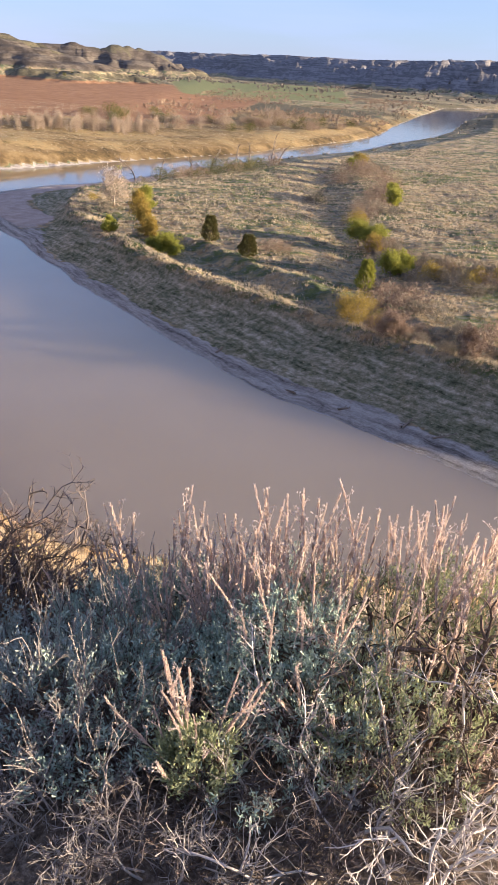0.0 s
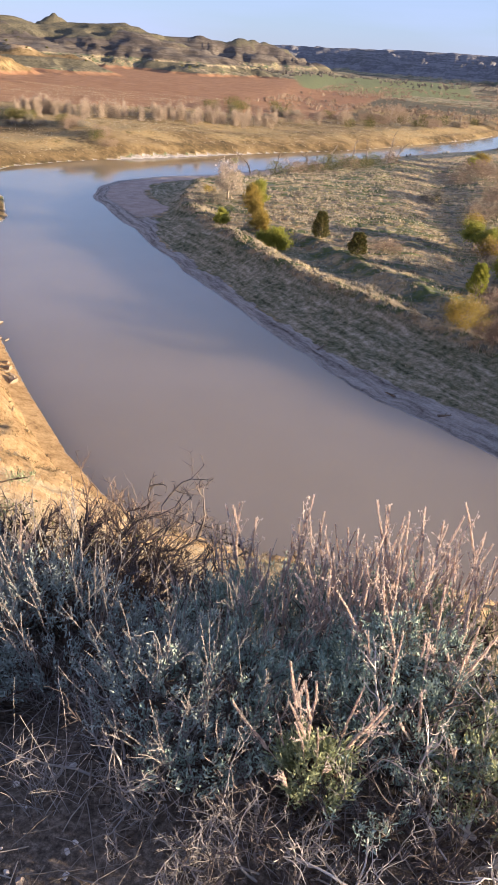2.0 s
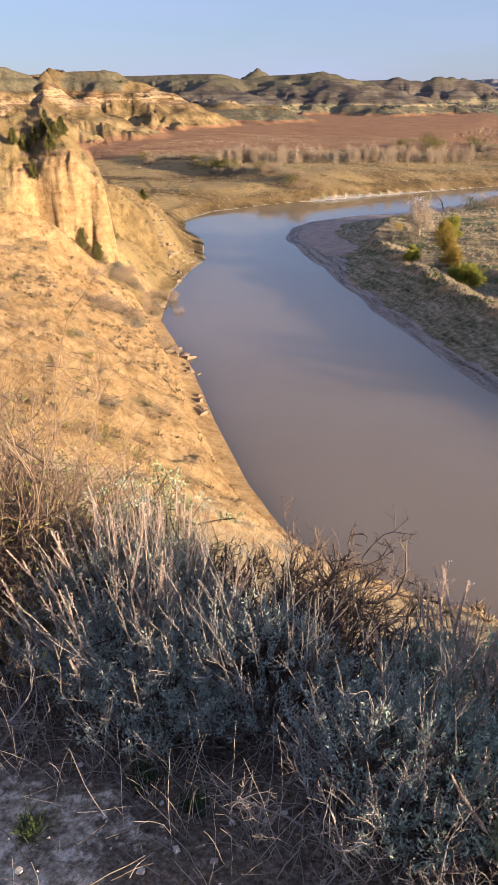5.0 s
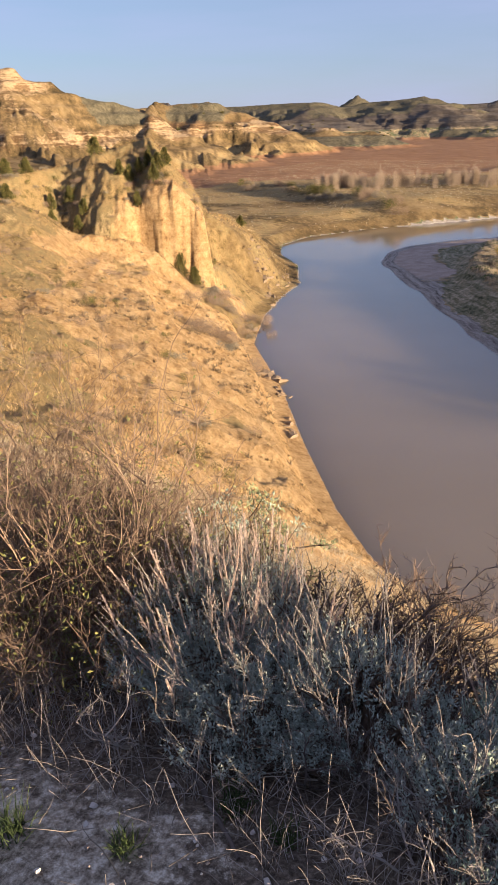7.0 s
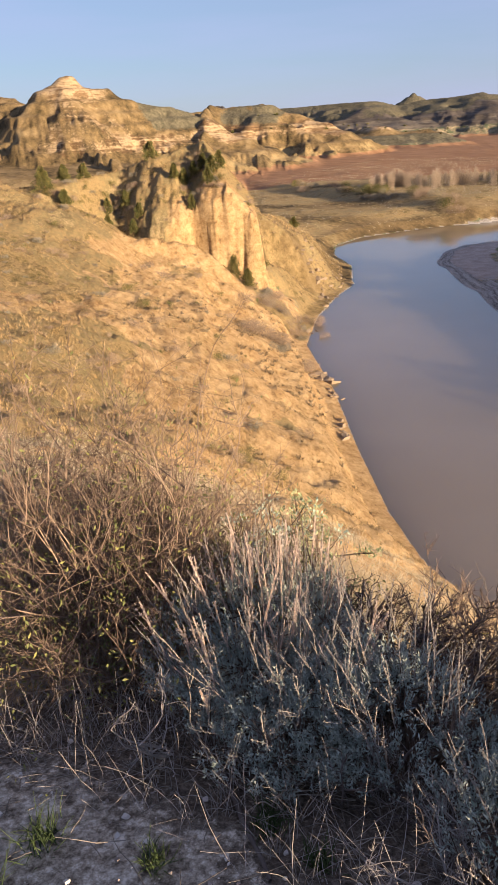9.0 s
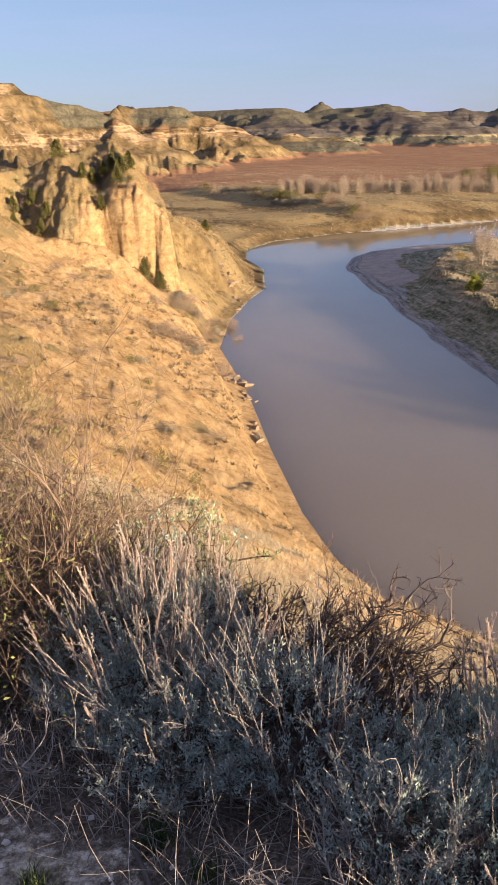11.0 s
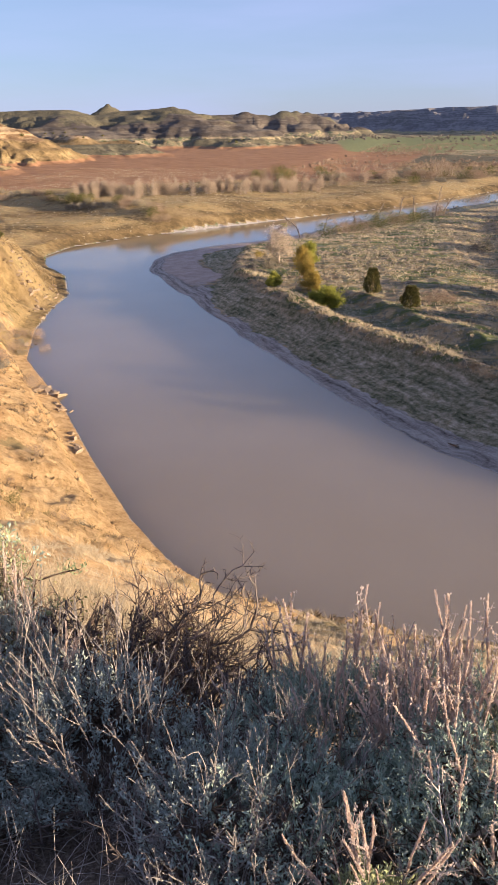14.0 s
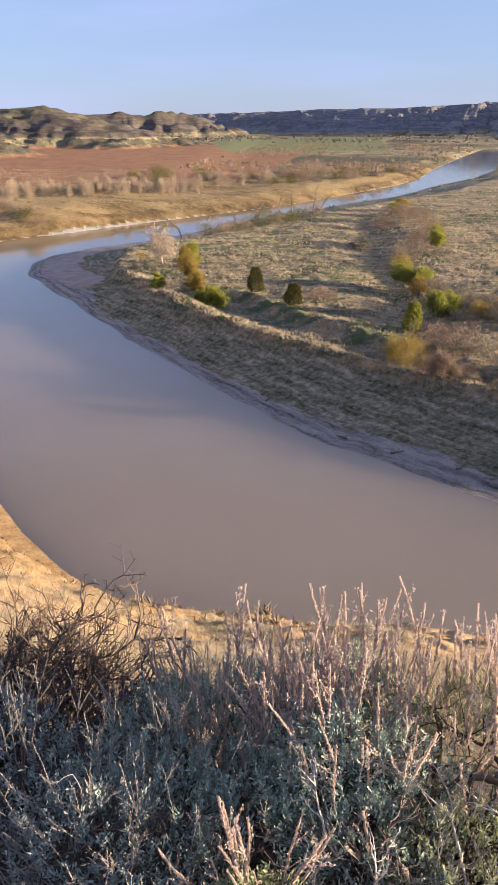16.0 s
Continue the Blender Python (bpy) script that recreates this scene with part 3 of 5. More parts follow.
# ---- building blocks for plants and stones ----
class Soup:
    """Collects triangles and quads as arrays and makes one mesh of them."""

    def __init__(self):
        self.v, self.f, self.n = [], [], 0

    def add(self, verts, faces):
        self.v.append(np.asarray(verts, float).reshape(-1, 3))
        self.f.append(np.asarray(faces, int) + self.n)
        self.n += len(self.v[-1])

    def mesh(self, name, material, smooth_shade=True):
        v = np.concatenate(self.v)
        f = np.concatenate([np.concatenate([a, np.full((len(a), 1), -1)], 1) if a.shape[1] == 3 else a for a in self.f])
        me = bpy.data.meshes.new(name)
        me.vertices.add(len(v))
        me.vertices.foreach_set("co", v.astype(np.float32).ravel())
        counts = np.where(f[:, 3] < 0, 3, 4)
        flat = f.ravel()
        me.loops.add(int(counts.sum()))
        me.loops.foreach_set("vertex_index", flat[flat >= 0].astype(np.int32))
        me.polygons.add(len(f))
        me.polygons.foreach_set("loop_start", np.concatenate([[0], np.cumsum(counts)[:-1]]).astype(np.int32))
        me.polygons.foreach_set("use_smooth", np.full(len(f), smooth_shade))
        me.materials.append(material)
        me.update()
        return me


def unit(v):
    return v / np.maximum(np.linalg.norm(v, axis=-1, keepdims=True), 1e-9)


def tube(soup, pts, radii, sides=4):
    """A tapered tube along points."""
    pts, radii = np.asarray(pts, float), np.asarray(radii, float)
    t = unit(np.gradient(pts, axis=0))
    a = unit(np.cross(t, np.array([0.31, 0.87, 0.39])))
    b = np.cross(t, a)
    w = np.arange(sides) * 2 * math.pi / sides
    ring = pts[:, None] + radii[:, None, None] * (np.cos(w)[None, :, None] * a[:, None] + np.sin(w)[None, :, None] * b[:, None])
    n = len(pts)
    i, j = np.meshgrid(np.arange(n - 1), np.arange(sides), indexing="ij")
    j2 = (j + 1) % sides
    soup.add(ring, np.stack([i * sides + j, i * sides + j2, (i + 1) * sides + j2, (i + 1) * sides + j], -1).reshape(-1, 4))


def leaves(soup, at, way, length, width, rng, single=False):
    """Narrow leaves: a kinked pair of triangles for each place and direction."""
    at, way = np.asarray(at, float), unit(np.asarray(way, float))
    n = len(at)
    side = unit(np.cross(way, rng.normal(size=(n, 3))))
    up = np.cross(side, way)
    length, width = np.broadcast_to(length, (n,))[:, None], np.broadcast_to(width, (n,))[:, None]
    if single:
        v = np.stack([at - side * width / 2, at + side * width / 2, at + way * length], 1)
        soup.add(v, np.arange(n * 3).reshape(n, 3))
        return
    mid = at + way * length * 0.6
    v = np.stack([at, mid - side * width / 2 + up * width * 0.2, at + way * length, mid + side * width / 2 + up * width * 0.2], 1)
    soup.add(v, np.arange(n * 4).reshape(n, 4))


def wander(rng, start, way, length, steps, bend=0.25, lift=0.0):
    """Points of a crooked line."""
    p, w, out = np.array(start, float), unit(np.array(way, float)), [np.array(start, float)]
    for _ in range(steps):
        w = unit(w + bend * rng.normal(size=3) + np.array([0, 0, lift]))
        p = p + w * length / steps
        out.append(p)
    return np.array(out)


def part(name, data, parent, label=""):
    ob = new(name, data)
    ob.parent = parent
    return tagged(ob, label) if label else ob


def thing(name, x, y, z, label, category, group="", turn=0.0, size=1.0):
    ob = new(name)
    ob.empty_display_size = 0.2
    ob.matrix_basis = Matrix.Translation((x, y, z)) @ Matrix.Rotation(turn, 4, "Z") @ Matrix.Scale(size, 4)
    return tagged(ob, label, category, group)


BARK = varied("bark", [(0.2, (0.10, 0.075, 0.055)), (0.5, (0.19, 0.15, 0.115)), (0.8, (0.30, 0.25, 0.20))], 20.0, bump=60.0)
PALE_TWIG = varied("pale_twig", [(0.2, (0.24, 0.185, 0.14)), (0.5, (0.36, 0.29, 0.225)), (0.8, (0.47, 0.39, 0.31))], 4.0)
FRESH = varied("fresh_leaf", [(0.2, (0.14, 0.155, 0.026)), (0.5, (0.27, 0.275, 0.045)), (0.8, (0.43, 0.40, 0.085))], 2.0, 0.7, 0.15, through_light=0.35)
OLIVE = varied("olive_leaf", [(0.2, (0.17, 0.14, 0.03)), (0.5, (0.30, 0.22, 0.045)), (0.8, (0.42, 0.31, 0.07))], 2.0, 0.7, 0.2, through_light=0.2)
JUNIPER = varied("juniper_leaf", [(0.2, (0.045, 0.056, 0.02)), (0.5, (0.10, 0.098, 0.033)), (0.8, (0.21, 0.16, 0.05))], 2.5)
SAGE_FAR = varied("grey_shrub", [(0.2, (0.11, 0.10, 0.075)), (0.5, (0.21, 0.185, 0.14)), (0.8, (0.33, 0.28, 0.21))], 1.5)
RUST_SHRUB = varied("brown_shrub", [(0.2, (0.15, 0.105, 0.072)), (0.5, (0.26, 0.19, 0.135)), (0.8, (0.37, 0.285, 0.205))], 1.5)
DRY_GRASS = varied("dry_grass", [(0.15, (0.27, 0.215, 0.135)), (0.5, (0.45, 0.375, 0.25)), (0.85, (0.60, 0.52, 0.39))], 0.25, through_light=0.3)
GREEN_GRASS = varied("green_grass", [(0.2, (0.10, 0.125, 0.045)), (0.5, (0.17, 0.19, 0.07)), (0.8, (0.26, 0.27, 0.11))], 0.3, through_light=0.25)


def sandstone():
    k = Mat("sandstone", 0.9, 0.15)
    k.color(k.mix(k.noise(0.6, 3.0), k.ramp(k.noise(5.0, 6.0, 0.7), [(0.3, (0.11, 0.08, 0.052)), (0.6, (0.25, 0.185, 0.115)), (0.8, (0.36, 0.28, 0.19))]), (0.23, 0.175, 0.125)))
    k.bump(k.noise(9.0, 6.0, 0.7), 0.7, 0.05)
    return k.m


STONE = sandstone()


def rock_mesh(seed, sx, sy, sz):
    """A broken block: a cut and roughened box."""
    rng = np.random.default_rng(seed)
    bm = bmesh.new()
    bmesh.ops.create_cube(bm, size=2.0)
    bmesh.ops.subdivide_edges(bm, edges=bm.edges[:], cuts=2, use_grid_fill=True)
    for _ in range(4):
        n = Vector(rng.normal(size=3)).normalized()
        geom = bm.verts[:] + bm.edges[:] + bm.faces[:]
        cut = bmesh.ops.bisect_plane(bm, geom=geom, plane_co=n * (0.72 + 0.35 * rng.random()), plane_no=n, clear_outer=True)
        edges = [e for e in cut["geom_cut"] if isinstance(e, bmesh.types.BMEdge)]
        if len(edges) > 2:
            bmesh.ops.contextual_create(bm, geom=edges)
    bmesh.ops.triangulate(bm, faces=[f for f in bm.faces if len(f.verts) > 4])
    for v in bm.verts:
        v.co = Vector((v.co.x * sx, v.co.y * sy, v.co.z * sz)) + Vector(rng.normal(size=3)) * 0.05 * min(sx, sy, sz)
    me = bpy.data.meshes.new("rock")
    bm.to_mesh(me)
    bm.free()
    me.materials.append(STONE)
    return me


def twig_tree(seed, height, spread, material_wood, leaf=None, leaf_count=0, leaf_size=0.15, trunk_r=None, bare=0.0, boughs=14, split=5, low=0.18):
    """Meshes of a trunk and of a crown for a small tree or large bush about the origin."""
    rng = np.random.default_rng(seed)
    wood, crown = Soup(), Soup()
    trunk_r = trunk_r or height * 0.022
    spine = wander(rng, (0, 0, -0.15), (0.05 * rng.normal(), 0.05 * rng.normal(), 1), height * 0.72, 7, 0.10, 0.05)
    tube(wood, spine, np.linspace(trunk_r, trunk_r * 0.35, len(spine)), 6)
    tips = []
    for b in range(boughs):
        k = low + (0.98 - low) * (b + rng.random()) / boughs
        base = spine[min(int(k * 7), 6)] + (spine[min(int(k * 7) + 1, 7)] - spine[min(int(k * 7), 6)]) * (k * 7 % 1)
        a = b * 2.4 + rng.normal() * 0.4
        reach = spread * (0.55 + 0.45 * math.sin(math.pi * min(0.25 + 0.75 * k, 1.0))) * (0.75 + 0.5 * rng.random())
        bough = wander(rng, base, (math.cos(a), math.sin(a), 0.45 + 0.8 * k), reach, 5, 0.16, 0.06)
        tube(wood, bough, np.linspace(trunk_r * 0.42, trunk_r * 0.12, len(bough)), 4)
        tips.append(bough[-1])
        for _ in range(split):
            q = bough[rng.integers(2, 6)]
            twig = wander(rng, q, rng.normal(size=3) + np.array([math.cos(a), math.sin(a), 0.7]), reach * (0.3 + 0.3 * rng.random()), 3, 0.2, 0.08)
            tube(wood, twig, np.linspace(trunk_r * 0.16, trunk_r * 0.05, len(twig)), 3)
            tips.append(twig[-1])
            tips.append(twig[1])
            if bare:
                for _ in range(4):
                    fine = wander(rng, twig[rng.integers(1, 4)], rng.normal(size=3) + np.array([0, 0, 1.2]), reach * bare, 2, 0.15)
                    tube(wood, fine, [trunk_r * 0.07, trunk_r * 0.06, trunk_r * 0.03], 3)
    if leaf and leaf_count:
        tips = np.array(tips)
        pick = tips[(len(tips) * rng.random(leaf_count) ** 1.5).astype(int)] if leaf_count > 1500 else tips[rng.integers(0, len(tips), leaf_count)]
        off = rng.normal(size=(leaf_count, 3)) * spread * 0.13
        at = pick + off
        at[:, 2] = np.maximum(at[:, 2], 0.05)
        leaves(crown, at, off + rng.normal(size=(leaf_count, 3)) * 0.5 * spread * 0.16 + np.array([0, 0, 0.05]), leaf_size * (0.6 + 0.8 * rng.random(leaf_count)), leaf_size * 0.75, rng)
    return wood.mesh("trunk", material_wood), crown.mesh("crown", leaf, False) if leaf and leaf_count else None


def shrub_mesh(seed, height, spread, leaf, count, leaf_size):
    """A dense twiggy shrub crown from the ground up, uneven in outline."""
    rng = np.random.default_rng(seed)
    crown = Soup()
    lobes = rng.normal(size=(9, 3)) * np.array([spread * 0.5, spread * 0.5, 0]) + np.array([0, 0, height * 0.35])
    lobes[:, 2] *= 0.7 + 0.8 * rng.random(9)
    pick = rng.integers(0, 9, count)
    d = unit(rng.normal(size=(count, 3)))
    r = (0.35 + 0.65 * rng.random(count) ** 0.5)[:, None] * np.array([spread * 0.48, spread * 0.48, height * 0.5])
    at = lobes[pick] + d * r
    at[:, 2] = np.abs(at[:, 2])
    leaves(crown, at, d + np.array([0, 0, 0.8]) + 0.4 * rng.normal(size=(count, 3)), leaf_size * (0.6 + 0.8 * rng.random(count)), leaf_size * 0.5, rng)
    return crown.mesh("crown", leaf, False)


def stand(name, x, y, wood, crown, label, category, group="", size=1.0, turn=0.0, sink=0.05):
    ob = thing(name, x, y, ground_at(x, y) - sink, label, category, group, turn, size)
    if wood:
        part("trunk", wood, ob)
    if crown:
        part("crown", crown, ob)
    return ob


# ---- the point of land across the river ----
RND = np.random.default_rng(21)
PENINSULA_TREES = [
    # x, y, height, spread, kind
    (-18.2, 133, 5.6, 1.5, "olive"), (-16.4, 123.5, 4.4, 1.3, "olive"), (-15.4, 120.5, 3.4, 1.2, "olive"), (-11.5, 111, 3.0, 1.7, "fresh"), (-13.6, 113, 2.2, 1.1, "fresh"), (-21.8, 119.0, 2.2, 1.0, "fresh"), (-18.6, 139, 5.2, 1.4, "fresh"),
    (-5.0, 116.8, 4.0, 1.35, "juniper"), (1.1, 107.8, 3.1, 1.4, "juniper"), (17.1, 95.8, 4.2, 1.3, "juniper_green"),
    (13.1, 77.8, 3.6, 2.1, "willow"), (16.9, 73.0, 2.2, 1.5, "rusty"), (23.3, 67.0, 3.6, 1.0, "rusty"),
    (21.8, 102.8, 3.4, 1.6, "fresh"), (23.6, 103.4, 2.8, 1.3, "fresh"), (20.0, 123, 4.2, 1.9, "fresh"), (22.4, 121.0, 3.8, 1.7, "fresh"), (21.4, 117.0, 2.6, 1.4, "olive"),
    (33.0, 165, 4.2, 1.5, "fresh"), (32.0, 159, 3.0, 1.5, "fresh"), (37, 242, 3.0, 2.0, "olive"), (33, 232, 2.6, 1.8, "fresh"),
]
LEAFY = {"olive": (OLIVE, 2600, 0.17, "olive-gold leafing riverside tree on the grassy bank"), "fresh": (FRESH, 2800, 0.18, "young tree with fresh yellow-green spring leaves"),
         "willow": (OLIVE, 5200, 0.10, "rounded golden willow bush with many thin twigs"), "rusty": (RUST_SHRUB, 2600, 0.12, "sparse brown willow bush with thin upright twigs")}
for n, (x, y, h, w, kind) in enumerate(PENINSULA_TREES):
    if kind.startswith("juniper"):
        rng = np.random.default_rng(300 + n)
        wood, crown = Soup(), Soup()
        tube(wood, wander(rng, (0, 0, -0.2), (0, 0, 1), h * 0.9, 6, 0.05), np.linspace(0.16, 0.03, 7), 6)
        count = 5200
        k = rng.random(count) ** 0.8
        a = rng.random(count) * 2 * math.pi
        r = 1.3 * w * (1.12 - k) ** 0.5 * (0.55 + 0.45 * np.minimum(k / 0.18, 1)) * (0.72 + 0.30 * np.sin(5 * a + 9 * k) * np.sin(17 * k + 2 * a)) * (0.55 + 0.45 * rng.random(count) ** 0.4)
        at = np.stack([r * np.cos(a), r * np.sin(a), 0.12 + k * h * 0.97], 1)
        leaves(crown, at, np.stack([np.cos(a), np.sin(a), 1.3 + 0 * a], 1) + 0.4 * rng.normal(size=(count, 3)), 0.2 + 0.16 * rng.random(count), 0.09, rng)
        stand("juniper", x, y, wood.mesh("trunk", BARK), crown.mesh("crown", JUNIPER if kind == "juniper" else FRESH, False), "dark olive juniper with bronze tips on the grassy flat", "juniper tree", "junipers on the flat")
    else:
        mat, count, leaf_size, label = LEAFY[kind]
        wood, crown = twig_tree(200 + n, h * 1.1, w * 1.08, BARK, mat, int(count * 1.5), leaf_size * 1.25, low=0.08 if kind in ("willow", "rusty") or h < 3.7 else 0.16, boughs=11 if kind == "fresh" else 16)
        stand("willow_bush" if kind in ("willow", "rusty") else "young_tree", x, y, wood, crown, label, "bush" if kind in ("willow", "rusty") else "tree", "leafing trees on the flat")

# leafless cottonwood and dead snags at the tip
wood, crown = twig_tree(401, 7.6, 2.6, PALE_TWIG, varied("pale_crown", [(0.2, (0.28, 0.22, 0.155)), (0.5, (0.42, 0.345, 0.26)), (0.8, (0.55, 0.47, 0.37))], 0.8), 2200, 0.26, 0.2, 0.22, 18, 7)
stand("bare_cottonwood", -24.8, 143.5, wood, crown, "mostly leafless tan cottonwood at the sandbar's edge", "tree")
for n, (x, y, h, lean) in enumerate([(-33.5, 181, 7.0, 0.9), (-27.0, 189, 7.5, -0.9), (-22, 196, 6.0, 0.3), (-9.5, 208, 7.5, 0.2), (-2.5, 219, 8.0, 0.15), (1.5, 222, 7.5, -0.2), (8, 232, 8.5, 0.15), (-14, 203, 6.0, -0.3), (10.5, 236, 6.5, 0.3)]):
    rng = np.random.default_rng(420 + n)
    wood = Soup()
    line = wander(rng, (0, 0, -0.3), (lean * 0.15, 0, 1), h, 8, 0.07)
    line[:, 0] += lean * np.linspace(0, 1, 9) ** 2 * h * 0.5
    line[:, 2] -= abs(lean) * np.linspace(0, 1, 9) ** 3 * h * 0.28
    tube(wood, line, np.linspace(0.24, 0.05, 9), 6)
    for b in range(11):
        q = line[rng.integers(3, 9)]
        limb = wander(rng, q, (rng.normal() * 0.6 + lean * 0.4, rng.normal() * 0.6, 0.8), 1.0 + 1.4 * rng.random(), 4, 0.2)
        tube(wood, limb, np.linspace(0.09, 0.02, 5), 4)
    crown = shrub_mesh(440 + n, 1.2, 0.8, FRESH, 220, 0.16) if n == 0 else None
    ob = stand("dead_tree", x, y, wood.mesh("trunk", BARK), None, "bent grey dead tree standing by the far channel", "dead tree", "dead trees by the channel", sink=0.2)
    if crown:
        tip = part("crown", crown, ob, "tuft of fresh leaves on the bent top")
        tip.location = (float(line[-1][0]) - 0.3, 0, float(line[-1][2]) - 0.4)

# shrubs along the channel and round the swale
SHRUBS = [("brown_shrub", RUST_SHRUB, 1.5, 1.4, "leafless reddish-brown shrub"), ("grey_shrub", SAGE_FAR, 1.1, 1.2, "grey-brown leafless shrub"),
          ("dark_shrub", JUNIPER, 1.7, 1.5, "dark evergreen shrub"), ("gold_shrub", OLIVE, 1.4, 1.3, "golden leafing shrub")]
SHRUB_MESH = {name: [shrub_mesh(500 + 10 * k + j, h, w, mat, 1500, 0.115) for j in range(3)] for k, (name, mat, h, w, _) in enumerate(SHRUBS)}
SHRUB_LABEL = {name: label for name, _, _, _, label in SHRUBS}


def shrub(name, x, y, size, group, where):
    me = SHRUB_MESH[name][int(RND.integers(0, 3))]
    size = size * 1.12
    ob = thing(name, x, y, ground_at(x, y) - 0.08, SHRUB_LABEL[name] + where, "shrub", group, RND.random() * 6.28, size)
    part("crown", me, ob)
    return ob


for x, y, name, size in [(-17, 192, "brown_shrub", 2.2), (-12, 197, "brown_shrub", 2.0), (-9, 200, "dark_shrub", 2.3), (-6, 205, "dark_shrub", 2.4), (-3, 210, "brown_shrub", 1.9), (1, 216, "dark_shrub", 1.8),
                         (4, 224, "dark_shrub", 2.0), (9, 232, "brown_shrub", 2.0), (-20, 187, "dark_shrub", 1.9), (-14.5, 194, "dark_shrub", 1.7), (-1, 213, "dark_shrub", 1.8), (-24, 182, "grey_shrub", 1.4), (-29, 176, "grey_shrub", 1.2),
                         (4.5, 112, "brown_shrub", 1.2), (6.5, 113, "brown_shrub", 1.0), (15, 163, "grey_shrub", 1.8), (17, 165, "dark_shrub", 1.0), (24, 195, "brown_shrub", 1.9), (27, 199, "grey_shrub", 1.7),
                         (30, 215, "brown_shrub", 2.4), (34, 208, "brown_shrub", 2.6), (36, 196, "brown_shrub", 2.3), (35, 182, "brown_shrub", 2.0), (28, 158, "brown_shrub", 2.0), (30, 150, "grey_shrub", 1.5),
                         (25, 117, "grey_shrub", 1.4), (22, 112, "grey_shrub", 1.3), (26, 108, "brown_shrub", 1.4), (24.5, 99, "grey_shrub", 1.4), (27.5, 100.5, "gold_shrub", 1.5), (30, 98, "grey_shrub", 1.6), (33, 99, "gold_shrub", 1.6),
                         (36, 229, "brown_shrub", 2.3), (36.5, 216, "grey_shrub", 2.2), (33, 175, "brown_shrub", 2.2), (29.5, 165, "brown_shrub", 2.3), (26, 152, "grey_shrub", 2.0), (24, 145, "brown_shrub", 2.0), (22, 141, "gold_shrub", 1.8),
                         (24, 120, "grey_shrub", 1.8), (22.5, 116, "brown_shrub", 1.8), (27.5, 107, "grey_shrub", 1.8), (29, 104, "grey_shrub", 1.7), (30.5, 103, "brown_shrub", 1.7), (34.5, 101, "grey_shrub", 1.7), (37.5, 100, "gold_shrub", 1.7), (39.5, 99, "grey_shrub", 1.8), (36, 104, "grey_shrub", 1.5),
                         (18.2, 85.6, "brown_shrub", 2.0), (20.2, 84, "brown_shrub", 1.9), (22, 82, "grey_shrub", 1.8), (24.5, 76, "grey_shrub", 1.4), (28, 74, "brown_shrub", 1.5),
                         (31.5, 94, "grey_shrub", 1.4), (21, 95.5, "grey_shrub", 1.2), (18.5, 97, "grey_shrub", 1.0), (35, 95, "brown_shrub", 1.5),
                         (16.4, 77.5, "grey_shrub", 1.5), (18.8, 78, "grey_shrub", 1.5), (20.2, 75.5, "brown_shrub", 1.4), (22.5, 74, "grey_shrub", 1.3), (18.6, 72, "grey_shrub", 1.0), (15.5, 74, "brown_shrub", 1.2),
                         (24.8, 69.5, "grey_shrub", 1.2), (21.4, 68.5, "grey_shrub", 1.0), (26.5, 71, "brown_shrub", 1.2), (-25, 138, "grey_shrub", 1.1), (-27, 144, "grey_shrub", 1.2), (-28.5, 135, "grey_shrub", 0.9), (-30, 150, "gold_shrub", 0.9)]:
    shrub(name, x, y, size, "shrubs across the river", " on the grassy flat across the river")


def scatter(count, box, keep, rng):
    x, y = rng.uniform(box[0], box[1], count), rng.uniform(box[2], box[3], count)
    k = keep(x, y)
    return x[k], y[k]


def tufts(name, x, y, height, blades, material, label, rng, width=0.05, splay=0.5):
    """Grass tufts as one mesh of blades."""
    z = heights(x, y)
    n = len(x)
    soup = Soup()
    base = np.repeat(np.stack([x, y, z - 0.02], 1), blades, 0)
    h = np.repeat(height * (0.5 + rng.random(n)), blades)
    base[:, :2] += rng.normal(size=(n * blades, 2)) * 0.22 * h[:, None]
    way = np.stack([rng.normal(size=n * blades) * splay, rng.normal(size=n * blades) * splay, np.ones(n * blades)], 1)
    leaves(soup, base, way, h, width, rng, True)
    return tagged(new(name, soup.mesh(name, material, False)), label, "grass", kind="stuff")


def on_flat(x, y):
    return inside(x, y, RIGHT_LAND) & ~inside(x, y, RIVER) & (line_distance(x, y, SHORE_RIGHT) > bank_line(x, y)[2] - 1.0) & (np.degrees(np.arctan2(-x, y)) > -28)


def clumpy(x, y, size, level):
    return fbm(x, y, size, 4, 0.6) + 0.25 * RND.normal(size=x.shape) > level


gx, gy = scatter(60000, (-50, 90, 55, 330), lambda x, y: on_flat(x, y) & clumpy(x, y, 5, 0.02), RND)
tufts("dry_grass", gx, gy, 0.34, 5, DRY_GRASS, "pale dry prairie grass on the river flat", RND, 0.07)
gx, gy = scatter(26000, (-50, 60, 55, 230), lambda x, y: on_flat(x, y) & clumpy(y, x, 20, 0.05), RND)
tufts("green_grass", gx, gy, 0.26, 5, GREEN_GRASS, "short green spring grass on the river flat", RND, 0.07)
gx, gy = scatter(9000, (-40, 90, 58, 330), lambda x, y: on_flat(x, y) & clumpy(x + 90, y * 1.6, 7, 0.10), RND)
tufts("low_sagebrush", gx, gy, 0.5, 14, SAGE_FAR, "low grey sagebrush scattered over the river flat", RND, 0.11, 0.9)

def on_bank(x, y):
    s = line_distance(x, y, SHORE_RIGHT)
    bar, edge, lip = bank_line(x, y)
    return inside(x, y, RIGHT_LAND) & ~inside(x, y, RIVER) & (s > edge) & (s < lip)


